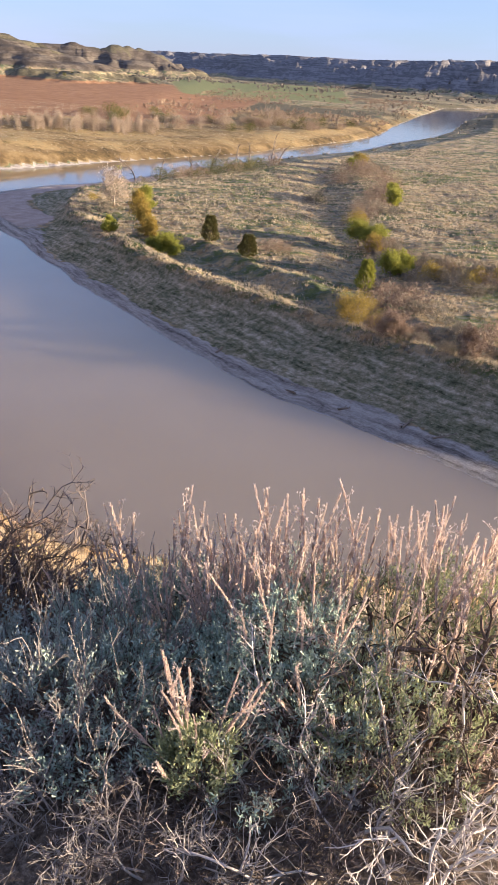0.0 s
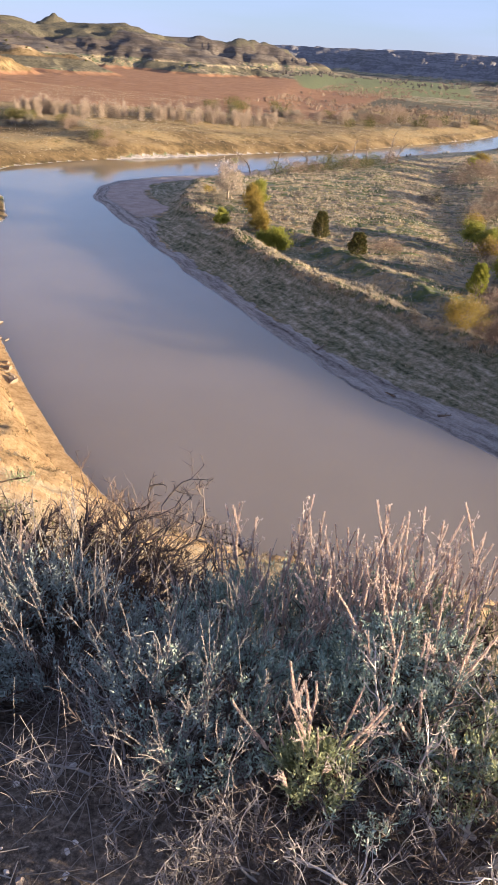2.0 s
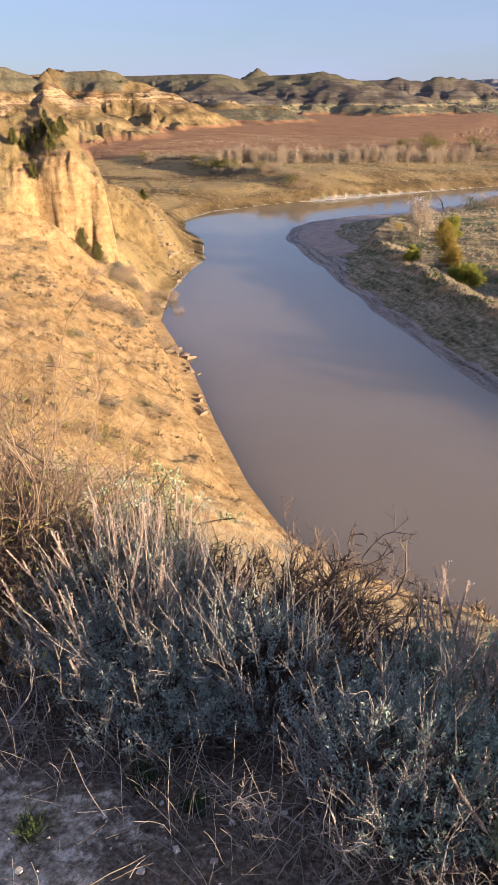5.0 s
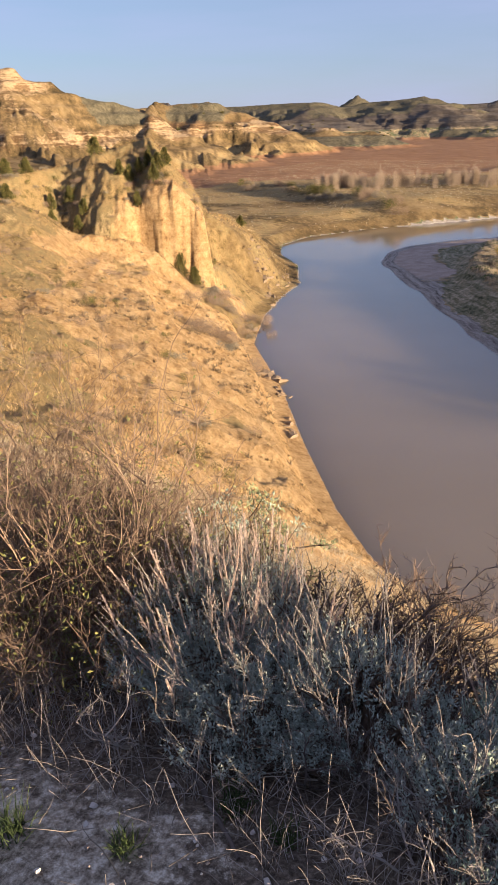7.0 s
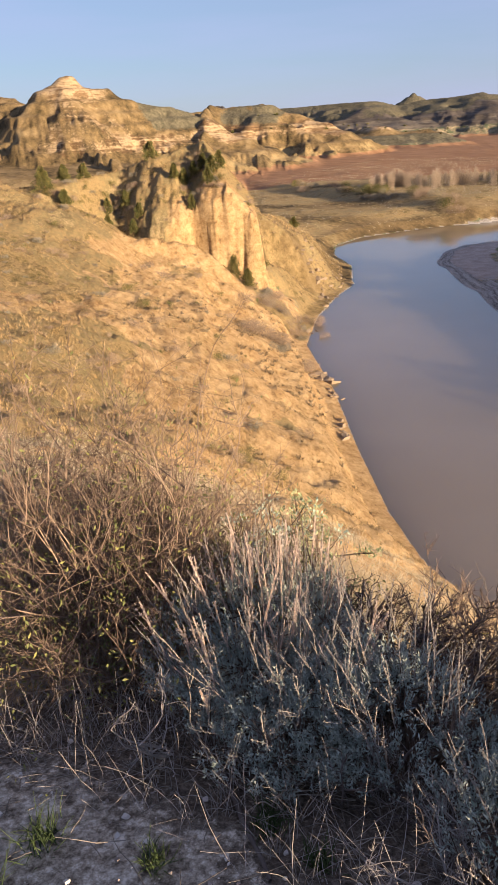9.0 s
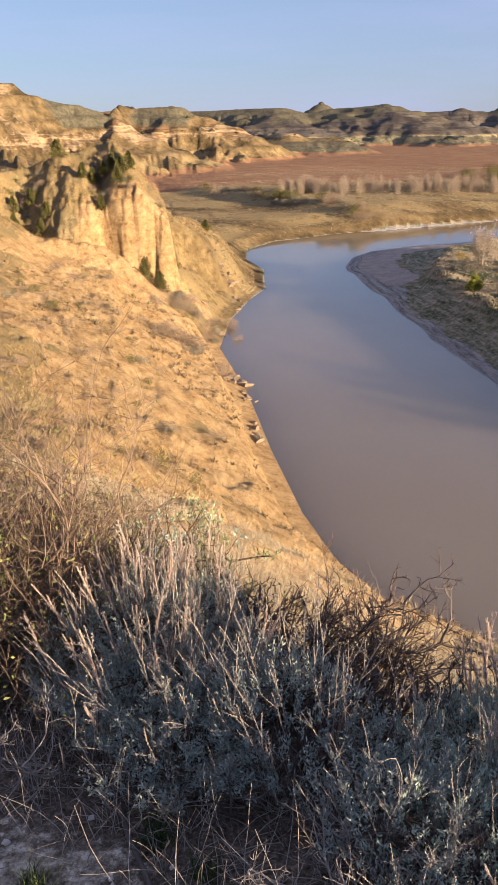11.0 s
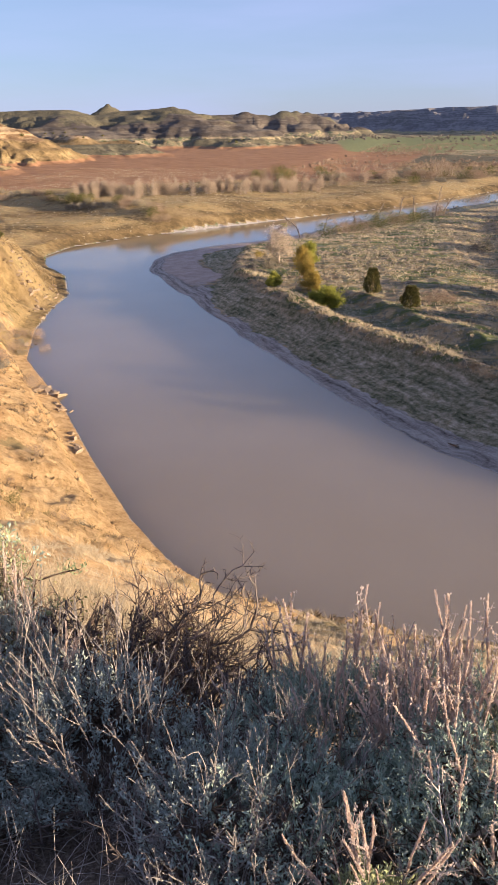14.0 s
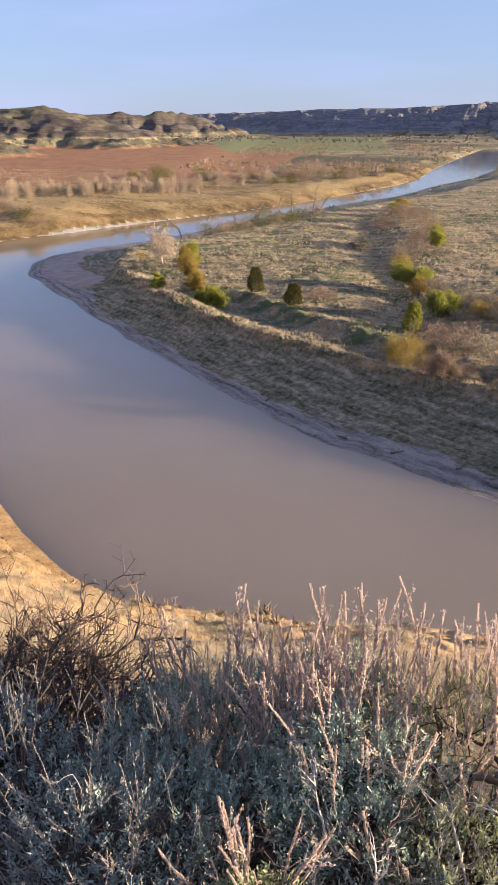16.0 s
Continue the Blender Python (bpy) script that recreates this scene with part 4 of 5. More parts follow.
gx, gy = scatter(5000, (-45, 40, 40, 170), lambda x, y: on_bank(x, y) & clumpy(x, y, 4, 0.04), RND)
tufts("bank_grass_green", gx, gy, 0.18, 7, GREEN_GRASS, "green grass on the shaded river bank", RND, 0.05, 0.7)
gx, gy = scatter(7000, (-45, 40, 40, 170), lambda x, y: on_bank(x, y) & clumpy(x + 40, y, 5, 0.06), RND)
tufts("bank_grass_dry", gx, gy, 0.2, 7, DRY_GRASS, "dry tan grass on the shaded river bank", RND, 0.05, 0.7)

def on_lip(x, y):
    s = line_distance(x, y, SHORE_RIGHT)
    bar, edge, lip = bank_line(x, y)
    return inside(x, y, RIGHT_LAND) & ~inside(x, y, RIVER) & (s > lip - 0.8) & (s < lip + 3.2)


gx, gy = scatter(44000, (-40, 45, 52, 150), lambda x, y: on_lip(x, y) & clumpy(x, y, 6, -0.12), RND)
tufts("lip_grass", gx, gy, 0.42, 7, DRY_GRASS, "tall pale grass along the top of the river bank", RND, 0.055, 0.6)
gx, gy = scatter(15000, (-30, 60, 60, 200), lambda x, y: on_flat(x, y) & clumpy(x * 0.5, y * 1.6, 8, 0.12), RND)
tufts("tall_dry_grass", gx, gy, 0.5, 6, DRY_GRASS, "streaks of taller pale grass on the river flat", RND, 0.07, 0.5)

# ---- the far bank, fields and hills ----
GROVE = [twig_tree(600 + k, 6.5, 1.5, PALE_TWIG, None, 0, 0.1, 0.14, 0, 9, 3, 0.1) for k in range(4)]
BARE_CROWN = varied("bare_crown", [(0.2, (0.19, 0.14, 0.10)), (0.5, (0.31, 0.24, 0.175)), (0.8, (0.45, 0.365, 0.28))], 0.5)
GROVE_CROWN = [shrub_mesh(620 + k, 7.0, 1.4, BARE_CROWN, 1100, 0.30) for k in range(3)]
spots = []
for k in range(120):
    f = RND.random()
    spots.append((-118 + 80 * f + RND.normal() * 2.5, 256 + 52 * f ** 1.2 + RND.normal() * 5.0, 0.55 + 0.4 * RND.random()))
spots += [(-38, 332, 0.9), (-34, 336, 0.8), (-10, 357, 1.25), (-8, 360, 1.0), (12, 398, 1.4), (15, 403, 1.3), (17, 404, 1.2), (-20, 345, 0.8), (20, 395, 1.0), (-44, 322, 1.0), (-48, 318, 0.9)]
for x, y, size in spots:
    ob = thing("bare_tree", x, y, ground_at(x, y) - 0.1, "leafless pale tan riverside tree in a thin grove", "tree", "leafless grove past the river", RND.random() * 6.28, size)
    part("trunk", GROVE[int(RND.integers(0, 4))][0], ob)
    part("crown", GROVE_CROWN[int(RND.integers(0, 3))], ob)
for k in range(70):
    x = RND.uniform(-75, 75)
    y = 385 + 0.4 * x + RND.normal() * 22
    if inside(np.array([x]), np.array([y]), RIVER)[0] or line_distance(np.array([x]), np.array([y]), SHORE_LEFT)[0] < 8 or inside(np.array([x]), np.array([y]), RIGHT_LAND)[0]:
        continue
    shrub(("dark_shrub", "brown_shrub", "grey_shrub")[k % 3], x, y, 1.6 + 1.2 * RND.random(), "shrubs on the far bottom land", " in a thicket past the river")


for k in range(34):
    x = RND.uniform(-160, -72)
    shrub(("brown_shrub", "dark_shrub", "grey_shrub")[k % 3], x, 180 - 0.55 * x + RND.normal() * 3.5, 1.0 + 0.9 * RND.random(), "brush along the terrace edge", " along the low terrace edge")


def on_left_plain(x, y):
    return ~inside(x, y, RIGHT_LAND) & ~inside(x, y, RIVER) & (line_distance(x, y, SHORE_LEFT) > 2.5) & (y + 0.35 * x > 100)


gx, gy = scatter(26000, (-190, 60, 120, 420), lambda x, y: on_left_plain(x, y) & clumpy(x, y, 25, -0.1), RND)
tufts("bank_grass", gx, gy, 0.34, 7, DRY_GRASS, "tan dry grass on the plain past the river", RND, 0.06)

gx, gy = scatter(5200, (-90, 300, 430, 1000), lambda x, y: on_left_plain(x, y) & (x > 0.05 * (y - 500) - 60) & clumpy(x, y * 0.6, 60, 0.05), RND)
tufts("bottom_brush", gx, gy, 1.9, 12, RUST_SHRUB, "leafless brown brush on the bottom land by the river", RND, 0.42, 0.7)
gx, gy = scatter(2600, (-90, 330, 430, 1000), lambda x, y: on_left_plain(x, y) & (line_distance(x, y, SHORE_LEFT) < 45) & clumpy(x, y, 40, 0.0), RND)
tufts("bottom_thicket", gx, gy, 2.3, 12, SAGE_FAR, "grey leafless thicket along the far river bank", RND, 0.45, 0.6)
gx, gy = scatter(1500, (10, 400, 240, 760), lambda x, y: inside(x, y, RIGHT_LAND) & ~inside(x, y, RIVER) & (line_distance(x, y, SHORE_RIGHT) < 14) & clumpy(x, y, 30, 0.0), RND)
tufts("shore_brush", gx, gy, 1.5, 12, SAGE_FAR, "grey brush along the far river's near shore", RND, 0.3, 0.7)

# woods at the foot of the far hills
wx, wy = scatter(5200, (-420, 900, 900, 2000), lambda x, y: ~inside(x, y, RIVER) & (np.abs(y - 1250 - 0.35 * x - 190 * fbm(x, y, 300, 3)) < 170) & clumpy(x, y, 120, 0.02) & (x > -0.12 * y - 60), RND)
tufts("far_woods", wx, wy, 4.0, 14, varied("far_wood", [(0.2, (0.08, 0.07, 0.06)), (0.5, (0.15, 0.13, 0.11)), (0.8, (0.24, 0.205, 0.175))], 0.02), "belt of leafless woods at the foot of the hills", RND, 0.9, 0.5)
wx, wy = scatter(1500, (-420, -60, 400, 800), lambda x, y: (heights(x, y) > 15) & clumpy(x, y, 50, 0.12), RND)
tufts("hill_juniper", wx, wy, 1.5, 40, JUNIPER, "dark junipers dotting the badland hills", RND, 0.4, 0.9)

# ---- the near bluff ----
def on_bluff(x, y):
    d = np.hypot(x, y)
    az = np.degrees(np.arctan2(-x, y))
    return ~inside(x, y, RIVER) & ~inside(x, y, RIGHT_LAND) & (d > 22) & (az > -5) & (line_distance(x, y, SHORE_LEFT) > 2.0)


gx, gy = scatter(90000, (-125, 4, 5, 140), lambda x, y: on_bluff(x, y) & clumpy(x, y, 9, 0.12), RND)
tufts("slope_grass", gx, gy, 0.26, 7, varied("tan_grass", [(0.2, (0.09, 0.062, 0.026)), (0.5, (0.22, 0.155, 0.066)), (0.8, (0.42, 0.30, 0.15))], 0.3), "tan bunch grass on the clay bluff", RND, 0.03, 0.7)
gx, gy = scatter(60000, (-125, -8, 5, 125), lambda x, y: on_bluff(x, y) & (line_distance(x, y, SHORE_LEFT) > 10) & clumpy(x + 30, y, 7, 0.06), RND)
tufts("slope_gold_grass", gx, gy, 0.34, 6, varied("gold_grass", [(0.2, (0.24, 0.155, 0.06)), (0.5, (0.42, 0.285, 0.125)), (0.8, (0.58, 0.43, 0.22))], 0.25, through_light=0.25), "golden dry grass over the upper slope of the bluff", RND, 0.035, 0.6)
gx, gy = scatter(9000, (-24, 3, 4, 26), lambda x, y: (np.hypot(x, y) < 26) & (np.hypot(x, y) > 4.0) & clumpy(x, y, 4, -0.15), RND)
tufts("edge_grass", gx, gy, 0.24, 18, DRY_GRASS, "thin pale grass on the clay slope below the edge", RND, 0.007, 0.8)
gx, gy = scatter(12000, (-125, 4, 8, 140), lambda x, y: on_bluff(x, y) & clumpy(x, y + 60, 12, 0.10), RND)
tufts("slope_sagebrush", gx, gy, 0.40, 16, varied("slope_shrub", [(0.2, (0.10, 0.072, 0.042)), (0.5, (0.20, 0.145, 0.085)), (0.8, (0.33, 0.25, 0.155))], 0.4), "low grey-brown shrubs on the clay bluff", RND, 0.09, 0.9)

ROCKS = [rock_mesh(700 + k, 0.8, 0.6, 0.4) for k in range(8)]
CLUSTERS = [(-62.6, 113.0, 2.4, 8.0, 60, 0.95), (-64.5, 124.5, 1.6, 5.0, 16, 0.6), (-40.6, 72.6, 1.3, 2.0, 18, 0.9), (-36.6, 68.4, 0.8, 1.6, 10, 0.9), (-30.4, 59.0, 0.6, 3.0, 16, 0.8), (-52.5, 92.0, 1.2, 5.0, 12, 0.6)]
for cx, cy, across, along, count, big in CLUSTERS:
    for k in range(count):
        f, g = float(np.clip(RND.normal() * 0.6, -1.3, 1.3)), float(np.clip(RND.normal() * 0.6, -1.3, 1.3))
        x, y = cx - 0.84 * across * f - 0.54 * along * g, cy - 0.54 * across * f + 0.84 * along * g
        size = big * (0.15 + 0.75 * RND.random() ** 2.4)
        ob = new("rock", ROCKS[k % 8])
        ob.matrix_basis = Matrix.Translation((x, y, max(ground_at(x, y), -0.05) + 0.10 * size)) @ Euler((RND.normal() * 0.22, RND.normal() * 0.22, RND.random() * 6.28)).to_matrix().to_4x4() @ Matrix.Diagonal((size * 1.25, size * 0.9, size * 0.85, 1))
        tagged(ob, "pale fallen sandstone block at the bluff's foot" if size < 0.8 * big else "large pale fallen sandstone slab at the bluff's foot", "rock", "rocks at the waterline")

gx, gy = scatter(2600, (-5, 2.6, 2.7, 7.5), lambda x, y: (np.hypot(x, y) > 3.0) & (y > 2.6), RND)
tufts("edge_grass", gx, gy, 0.22, 22, DRY_GRASS, "thin pale grass on the clay slope below the edge", RND, 0.004, 0.7)

for k in range(190):
    f, g = RND.random(), RND.random()
    x, y = -16 - 44 * f - 26 * g, 34 + 46 * f - 18 * g
    if on_bluff(np.array([x]), np.array([y]))[0]:
        shrub(("brown_shrub", "grey_shrub", "brown_shrub", "dark_shrub")[k % 4], x, y, 0.16 + 0.38 * RND.random() ** 2, "low brush on the clay slope", " low on the clay slope")

# driftwood along the mud
for k, (x, y, a, length) in enumerate([(17.5, 55.5, 0.5, 2.4), (15.2, 57.5, 0.9, 1.6), (9.8, 61.0, 0.3, 1.4), (21.5, 53.0, 0.7, 2.8), (-2.2, 74.5, 0.9, 1.2), (24.0, 52.0, 0.4, 2.0), (6.0, 64.2, 2.2, 1.3)]):
    rng = np.random.default_rng(1200 + k)
    soup = Soup()
    line = wander(rng, (0, 0, 0.08), (math.cos(a), math.sin(a), 0.03), length, 6, 0.08)
    tube(soup, line, np.linspace(0.13, 0.05, 7), 6)
    for _ in range(3):
        tube(soup, wander(rng, line[rng.integers(2, 6)], (rng.normal(), rng.normal(), 0.5), 0.6, 3, 0.15), [0.05, 0.04, 0.03, 0.02], 4)
    ob = new("driftwood", soup.mesh("driftwood", BARK))
    ob.location = (x, y, max(ground_at(x, y), 0.0))
    tagged(ob, "dark driftwood branch stranded on the muddy shore", "driftwood", "driftwood on the mud")

# junipers and brush on the headland and in its gully
HEAD_JUNIPERS = [(2.6, -11.0, 5.2, 2.0), (0.6, -11.8, 3.2, 1.6), (4.2, -12.4, 2.6, 1.4), (4.0, 0.5, 2.8, 1.3), (5.2, -0.6, 3.0, 1.5), (6.6, 1.2, 2.6, 1.1), (8.2, 1.6, 2.7, 1.0), (9.8, 1.0, 2.8, 1.1), (11.2, 0.2, 2.4, 1.0), (8.6, -3.0, 2.4, 1.0), (5.8, -2.0, 2.6, 1.3),
                 (17.0, -2.2, 2.6, 1.1), (18.0, -3.4, 2.2, 0.9), (19.5, 1.5, 2.6, 1.2), (22.5, 1.0, 2.6, 1.2), (21.5, -5.5, 2.2, 0.9), (24.5, -9.0, 2.0, 1.0), (15.2, 5.0, 3.0, 1.9), (26.0, 3.0, 2.8, 1.5), (29.0, 2.0, 3.2, 1.7), (31.5, -2.0, 4.0, 2.2), (28.0, -4.0, 2.8, 1.5), (33.0, 6.0, 3.0, 1.7), (-9.5, 30.0, 2.2, 1.3)]
for k, (hu, hv, h, w) in enumerate(HEAD_JUNIPERS):
    x, y = -68 - 0.82 * hu - 0.57 * hv, 99 - 0.57 * hu + 0.82 * hv
    h, w = 0.8 * h, 0.72 * w
    rng = np.random.default_rng(800 + k)
    crown, wood = Soup(), Soup()
    tube(wood, wander(rng, (0, 0, -0.3), (0, 0, 1), h * 0.85, 5, 0.06), np.linspace(0.14, 0.03, 6), 5)
    count = 3000
    q = rng.random(count) ** 0.8
    a = rng.random(count) * 6.283
    r = 1.15 * w * (1.08 - q) ** 0.7 * (0.72 + 0.32 * np.sin(3 * a + 7 * q + k) + 0.26 * np.sin(5 * a - 19 * q + 2 * k)) * (0.35 + 0.65 * rng.random(count) ** 0.5)
    leaves(crown, np.stack([r * np.cos(a), r * np.sin(a), 0.1 + q * h + 0.12 * h * np.sin(4 * a + k)], 1), np.stack([np.cos(a), np.sin(a), 1.2 + 0 * a], 1) + 0.6 * rng.normal(size=(count, 3)), 0.24, 0.09, rng)
    stand("juniper", x, y, wood.mesh("trunk", BARK), crown.mesh("crown", JUNIPER, False), "dark green juniper growing on the clay headland", "juniper tree", "junipers on the headland", sink=0.3)
for k in range(110):
    hu = (4.5 + 6.5 * RND.random(), 17 + 16 * RND.random(), -3 + 36 * RND.random())[k % 3]
    hv = float(head_front(np.array([hu]))[0]) + (3.0 + 6.5 * RND.random() if k % 3 < 2 else 2 + 5 * RND.random())
    shrub(("brown_shrub", "dark_shrub", "brown_shrub", "grey_shrub")[k % 4], -68 - 0.82 * hu - 0.57 * hv, 99 - 0.57 * hu + 0.82 * hv, 0.22 + 0.35 * RND.random(), "brush on the headland", " on the clay headland")
for k in range(46):
    hu, hv = -4 + 5.5 * RND.normal() * 0.5, -20 + 9 * RND.random() + 4 * RND.normal() * 0.4
    if k > 30:
        hu, hv = RND.uniform(-6, 1), RND.uniform(-42, -34)
    shrub(("brown_shrub", "grey_shrub", "brown_shrub")[k % 3], -68 - 0.82 * hu - 0.57 * hv, 99 - 0.57 * hu + 0.82 * hv, 0.4 + 0.5 * RND.random(), "brush below the headland", " below the clay cliff")

# ---- the brush at the bluff's edge ----
SAGE_LEAF = varied("sage_leaf", [(0.15, (0.15, 0.20, 0.16)), (0.5, (0.33, 0.395, 0.315)), (0.85, (0.52, 0.57, 0.45))], 5.0, 0.85, 0.08, through_light=0.12)
SAGE_YELLOW = varied("green_sage_leaf", [(0.15, (0.20, 0.225, 0.115)), (0.5, (0.34, 0.36, 0.19)), (0.85, (0.50, 0.50, 0.28))], 5.0, 0.85, 0.08, through_light=0.3)
SAGE_GREY = varied("grey_sage_leaf", [(0.15, (0.17, 0.195, 0.17)), (0.5, (0.31, 0.34, 0.295)), (0.85, (0.46, 0.49, 0.42))], 5.0, 0.75, 0.25, through_light=0.1)
SEED = varied("seed_stalk", [(0.15, (0.52, 0.41, 0.345)), (0.5, (0.68, 0.56, 0.475)), (0.85, (0.82, 0.70, 0.61))], 30.0, 0.9, 0.05, through_light=0.5)
GREY_STALK = varied("grey_stalk", [(0.15, (0.15, 0.13, 0.112)), (0.5, (0.27, 0.237, 0.21)), (0.85, (0.41, 0.365, 0.33))], 30.0)
WOOD = varied("sage_wood", [(0.15, (0.06, 0.042, 0.03)), (0.5, (0.13, 0.092, 0.066)), (0.85, (0.23, 0.165, 0.115))], 25.0, bump=150.0, grain=90.0)
DEAD_WOOD = varied("dead_wood", [(0.15, (0.045, 0.035, 0.033)), (0.5, (0.10, 0.08, 0.07)), (0.85, (0.19, 0.155, 0.135))], 12.0, bump=200.0)
BLEACHED = varied("bleached_twig", [(0.15, (0.34, 0.29, 0.25)), (0.5, (0.50, 0.44, 0.385)), (0.85, (0.64, 0.58, 0.52))], 14.0, bump=200.0)
BROWN_TWIG = varied("brown_twig", [(0.15, (0.075, 0.05, 0.035)), (0.5, (0.185, 0.128, 0.09)), (0.85, (0.34, 0.25, 0.18))], 5.0)
STRAW = varied("straw", [(0.15, (0.11, 0.09, 0.07)), (0.5, (0.21, 0.175, 0.14)), (0.85, (0.35, 0.30, 0.245))], 6.0)
SMALL_LEAF = varied("small_green_leaf", [(0.15, (0.10, 0.115, 0.04)), (0.5, (0.20, 0.20, 0.065)), (0.85, (0.36, 0.32, 0.09))], 4.0, 0.7, 0.25, through_light=0.2)


def stalk_mesh(seed, material, seeds=120, plump=1.0):
    """A flowering stalk one unit long, bare below, with dry bracts above."""
    rng = np.random.default_rng(seed)
    soup = Soup()
    line = wander(rng, (0, 0, 0), (0.08 * rng.normal(), 0.08 * rng.normal(), 1), 1.0, 7, 0.06)
    tube(soup, line, np.linspace(0.0065, 0.0025, 8), 3)
    k = 0.28 + 0.72 * rng.random(seeds) ** 0.9
    seg = np.minimum((k * 7).astype(int), 6)
    at = line[seg] + (line[seg + 1] - line[seg]) * (k * 7 - seg)[:, None]
    a = rng.random(seeds) * 6.283
    out = np.stack([np.cos(a), np.sin(a), 1.9 + 0.8 * rng.random(seeds)], 1)
    fat = plump * (0.028 + 0.034 * rng.random(seeds)) * (1.25 - 0.6 * k)
    leaves(soup, at, out, fat, fat * 0.5, rng, True)
    out2 = np.stack([np.cos(a + 1.6), np.sin(a + 1.6), 1.4 + 0.8 * rng.random(seeds)], 1)
    leaves(soup, at, out2, fat * 0.85, fat * 0.5, rng, True)
    for _ in range(3):
        q = line[rng.integers(2, 6)]
        b = wander(rng, q, (rng.normal() * 0.35, rng.normal() * 0.35, 1), 0.18 + 0.15 * rng.random(), 3, 0.08)
        tube(soup, b, np.linspace(0.004, 0.002, 4), 3)
        m = 14
        pts = b[rng.integers(1, 4, m)] + 0.01 * rng.normal(size=(m, 3))
        leaves(soup, pts, rng.normal(size=(m, 3)) + np.array([0, 0, 1.2]), 0.03 * plump, 0.016 * plump, rng)
    return soup.mesh("seed_stalk", material, False)


STALKS = [stalk_mesh(900 + k, SEED) for k in range(6)]
STALKS_PLUMP = [stalk_mesh(910 + k, SEED, 170, 1.15) for k in range(4)]
STALKS_GREY = [stalk_mesh(920 + k, GREY_STALK, 70, 0.6) for k in range(6)]


def sage(seed, x, y, rad, high, clusters, stalks, stalk_len, leaf, label, stalk_set=STALKS, sweep=(0.0, 0.0), lift=0.0, sparse=0.0, stem_count=9, spread_stalk=0.35):
    """A sagebrush: woody branches, twigs, leaf sprays and upright seed stalks."""
    rng = np.random.default_rng(seed)
    base = ground_at(x, y)
    ob = thing("sagebrush", x, y, base, label, "sagebrush", "sagebrush at the bluff's edge")
    ends = []
    for n in range(stem_count):
        a = n * 2.4 + rng.normal() * 0.4
        tilt = 0.35 + 0.75 * rng.random()
        line = wander(rng, (0.06 * math.cos(a), 0.06 * math.sin(a), -0.04), (math.cos(a) * tilt, math.sin(a) * tilt, 1.0), high * (0.75 + 0.25 * rng.random()), 8, 0.22, 0.03)
        line[:, :2] *= rad / max(high, 0.01) * 1.0
        soup = Soup()
        tube(soup, line, np.linspace(0.019, 0.006, 9) * (0.7 + 0.6 * rng.random()), 6)
        part("branch", soup.mesh("branch", WOOD), ob)
        ends += list(line[3:])
    ends = np.array(ends)
    # sprays over an uneven dome
    lobes = unit(rng.normal(size=(14, 3)) * np.array([1, 1, 0.7]))
    lobes[:, 2] = np.abs(lobes[:, 2])
    d = unit(lobes[rng.integers(0, 14, clusters)] + 0.55 * rng.normal(size=(clusters, 3)))
    d[:, 2] = np.abs(d[:, 2])
    bulge = 0.80 + 0.28 * (d @ lobes.T).max(1) ** 8
    depth = 1 - 0.45 * rng.random(clusters) ** (1.8 - sparse)
    low = d[:, 2] < 0.25
    d[low, 2] += 0.35
    at = d * np.array([rad, rad, high * 0.72]) * (bulge * depth)[:, None]
    at[:, 2] += high * 0.26 + lift * rng.random(clusters)
    at[:, 0] += sweep[0] * at[:, 2]
    at[:, 1] += sweep[1] * at[:, 2]
    twigs, foliage = Soup(), Soup()
    near = ends[((at[:, None, ::1] - ends[None]) ** 2).sum(-1).argmin(1)]
    for p, q in zip(at[:: 3], near[:: 3]):
        mid = (p + q) / 2 + 0.02 * rng.normal(size=3)
        tube(twigs, np.array([q, mid, p]), [0.0035, 0.0024, 0.0012], 3)
    per = 26
    c = np.repeat(at, per, 0)
    axis = np.repeat(unit(0.6 * d + np.array([0, 0, 1.1]) + 0.3 * rng.normal(size=d.shape)), per, 0)
    n = len(c)
    along = rng.random(n)
    way = axis * 1.0 + 0.55 * rng.normal(size=(n, 3))
    leaves(foliage, c + axis * ((along - 0.3) * 0.085)[:, None] + 0.006 * rng.normal(size=(n, 3)), way, 0.011 + 0.012 * rng.random(n), 0.0056, rng)
    tagged(part("twig", twigs.mesh("twig", WOOD), ob), kind="stuff")
    tagged(part("foliage", foliage.mesh("foliage", leaf, False), ob), kind="stuff")
    pick = np.argsort(-(at[:, 2] + 0.12 * high * rng.normal(size=clusters)))[: stalks * 2]
    pick = rng.permutation(pick)[:stalks]
    for n in pick:
        s = stalk_len * (0.6 + 0.7 * rng.random())
        me = stalk_set[int(rng.integers(0, len(stalk_set)))]
        st = part("seed_stalk", me, ob)
        lean = Vector((d[n][0] * spread_stalk + sweep[0] * 0.6 + 0.12 * rng.normal(), d[n][1] * spread_stalk + sweep[1] * 0.6 + 0.12 * rng.normal(), 1.0))
        st.matrix_basis = Matrix.Translation(Vector(at[n] * np.array([1, 1, 0.97]))) @ lean.to_track_quat("Z", "Y").to_matrix().to_4x4() @ Matrix.Rotation(rng.random() * 6.28, 4, "Z") @ Matrix.Scale(s, 4)
    return ob


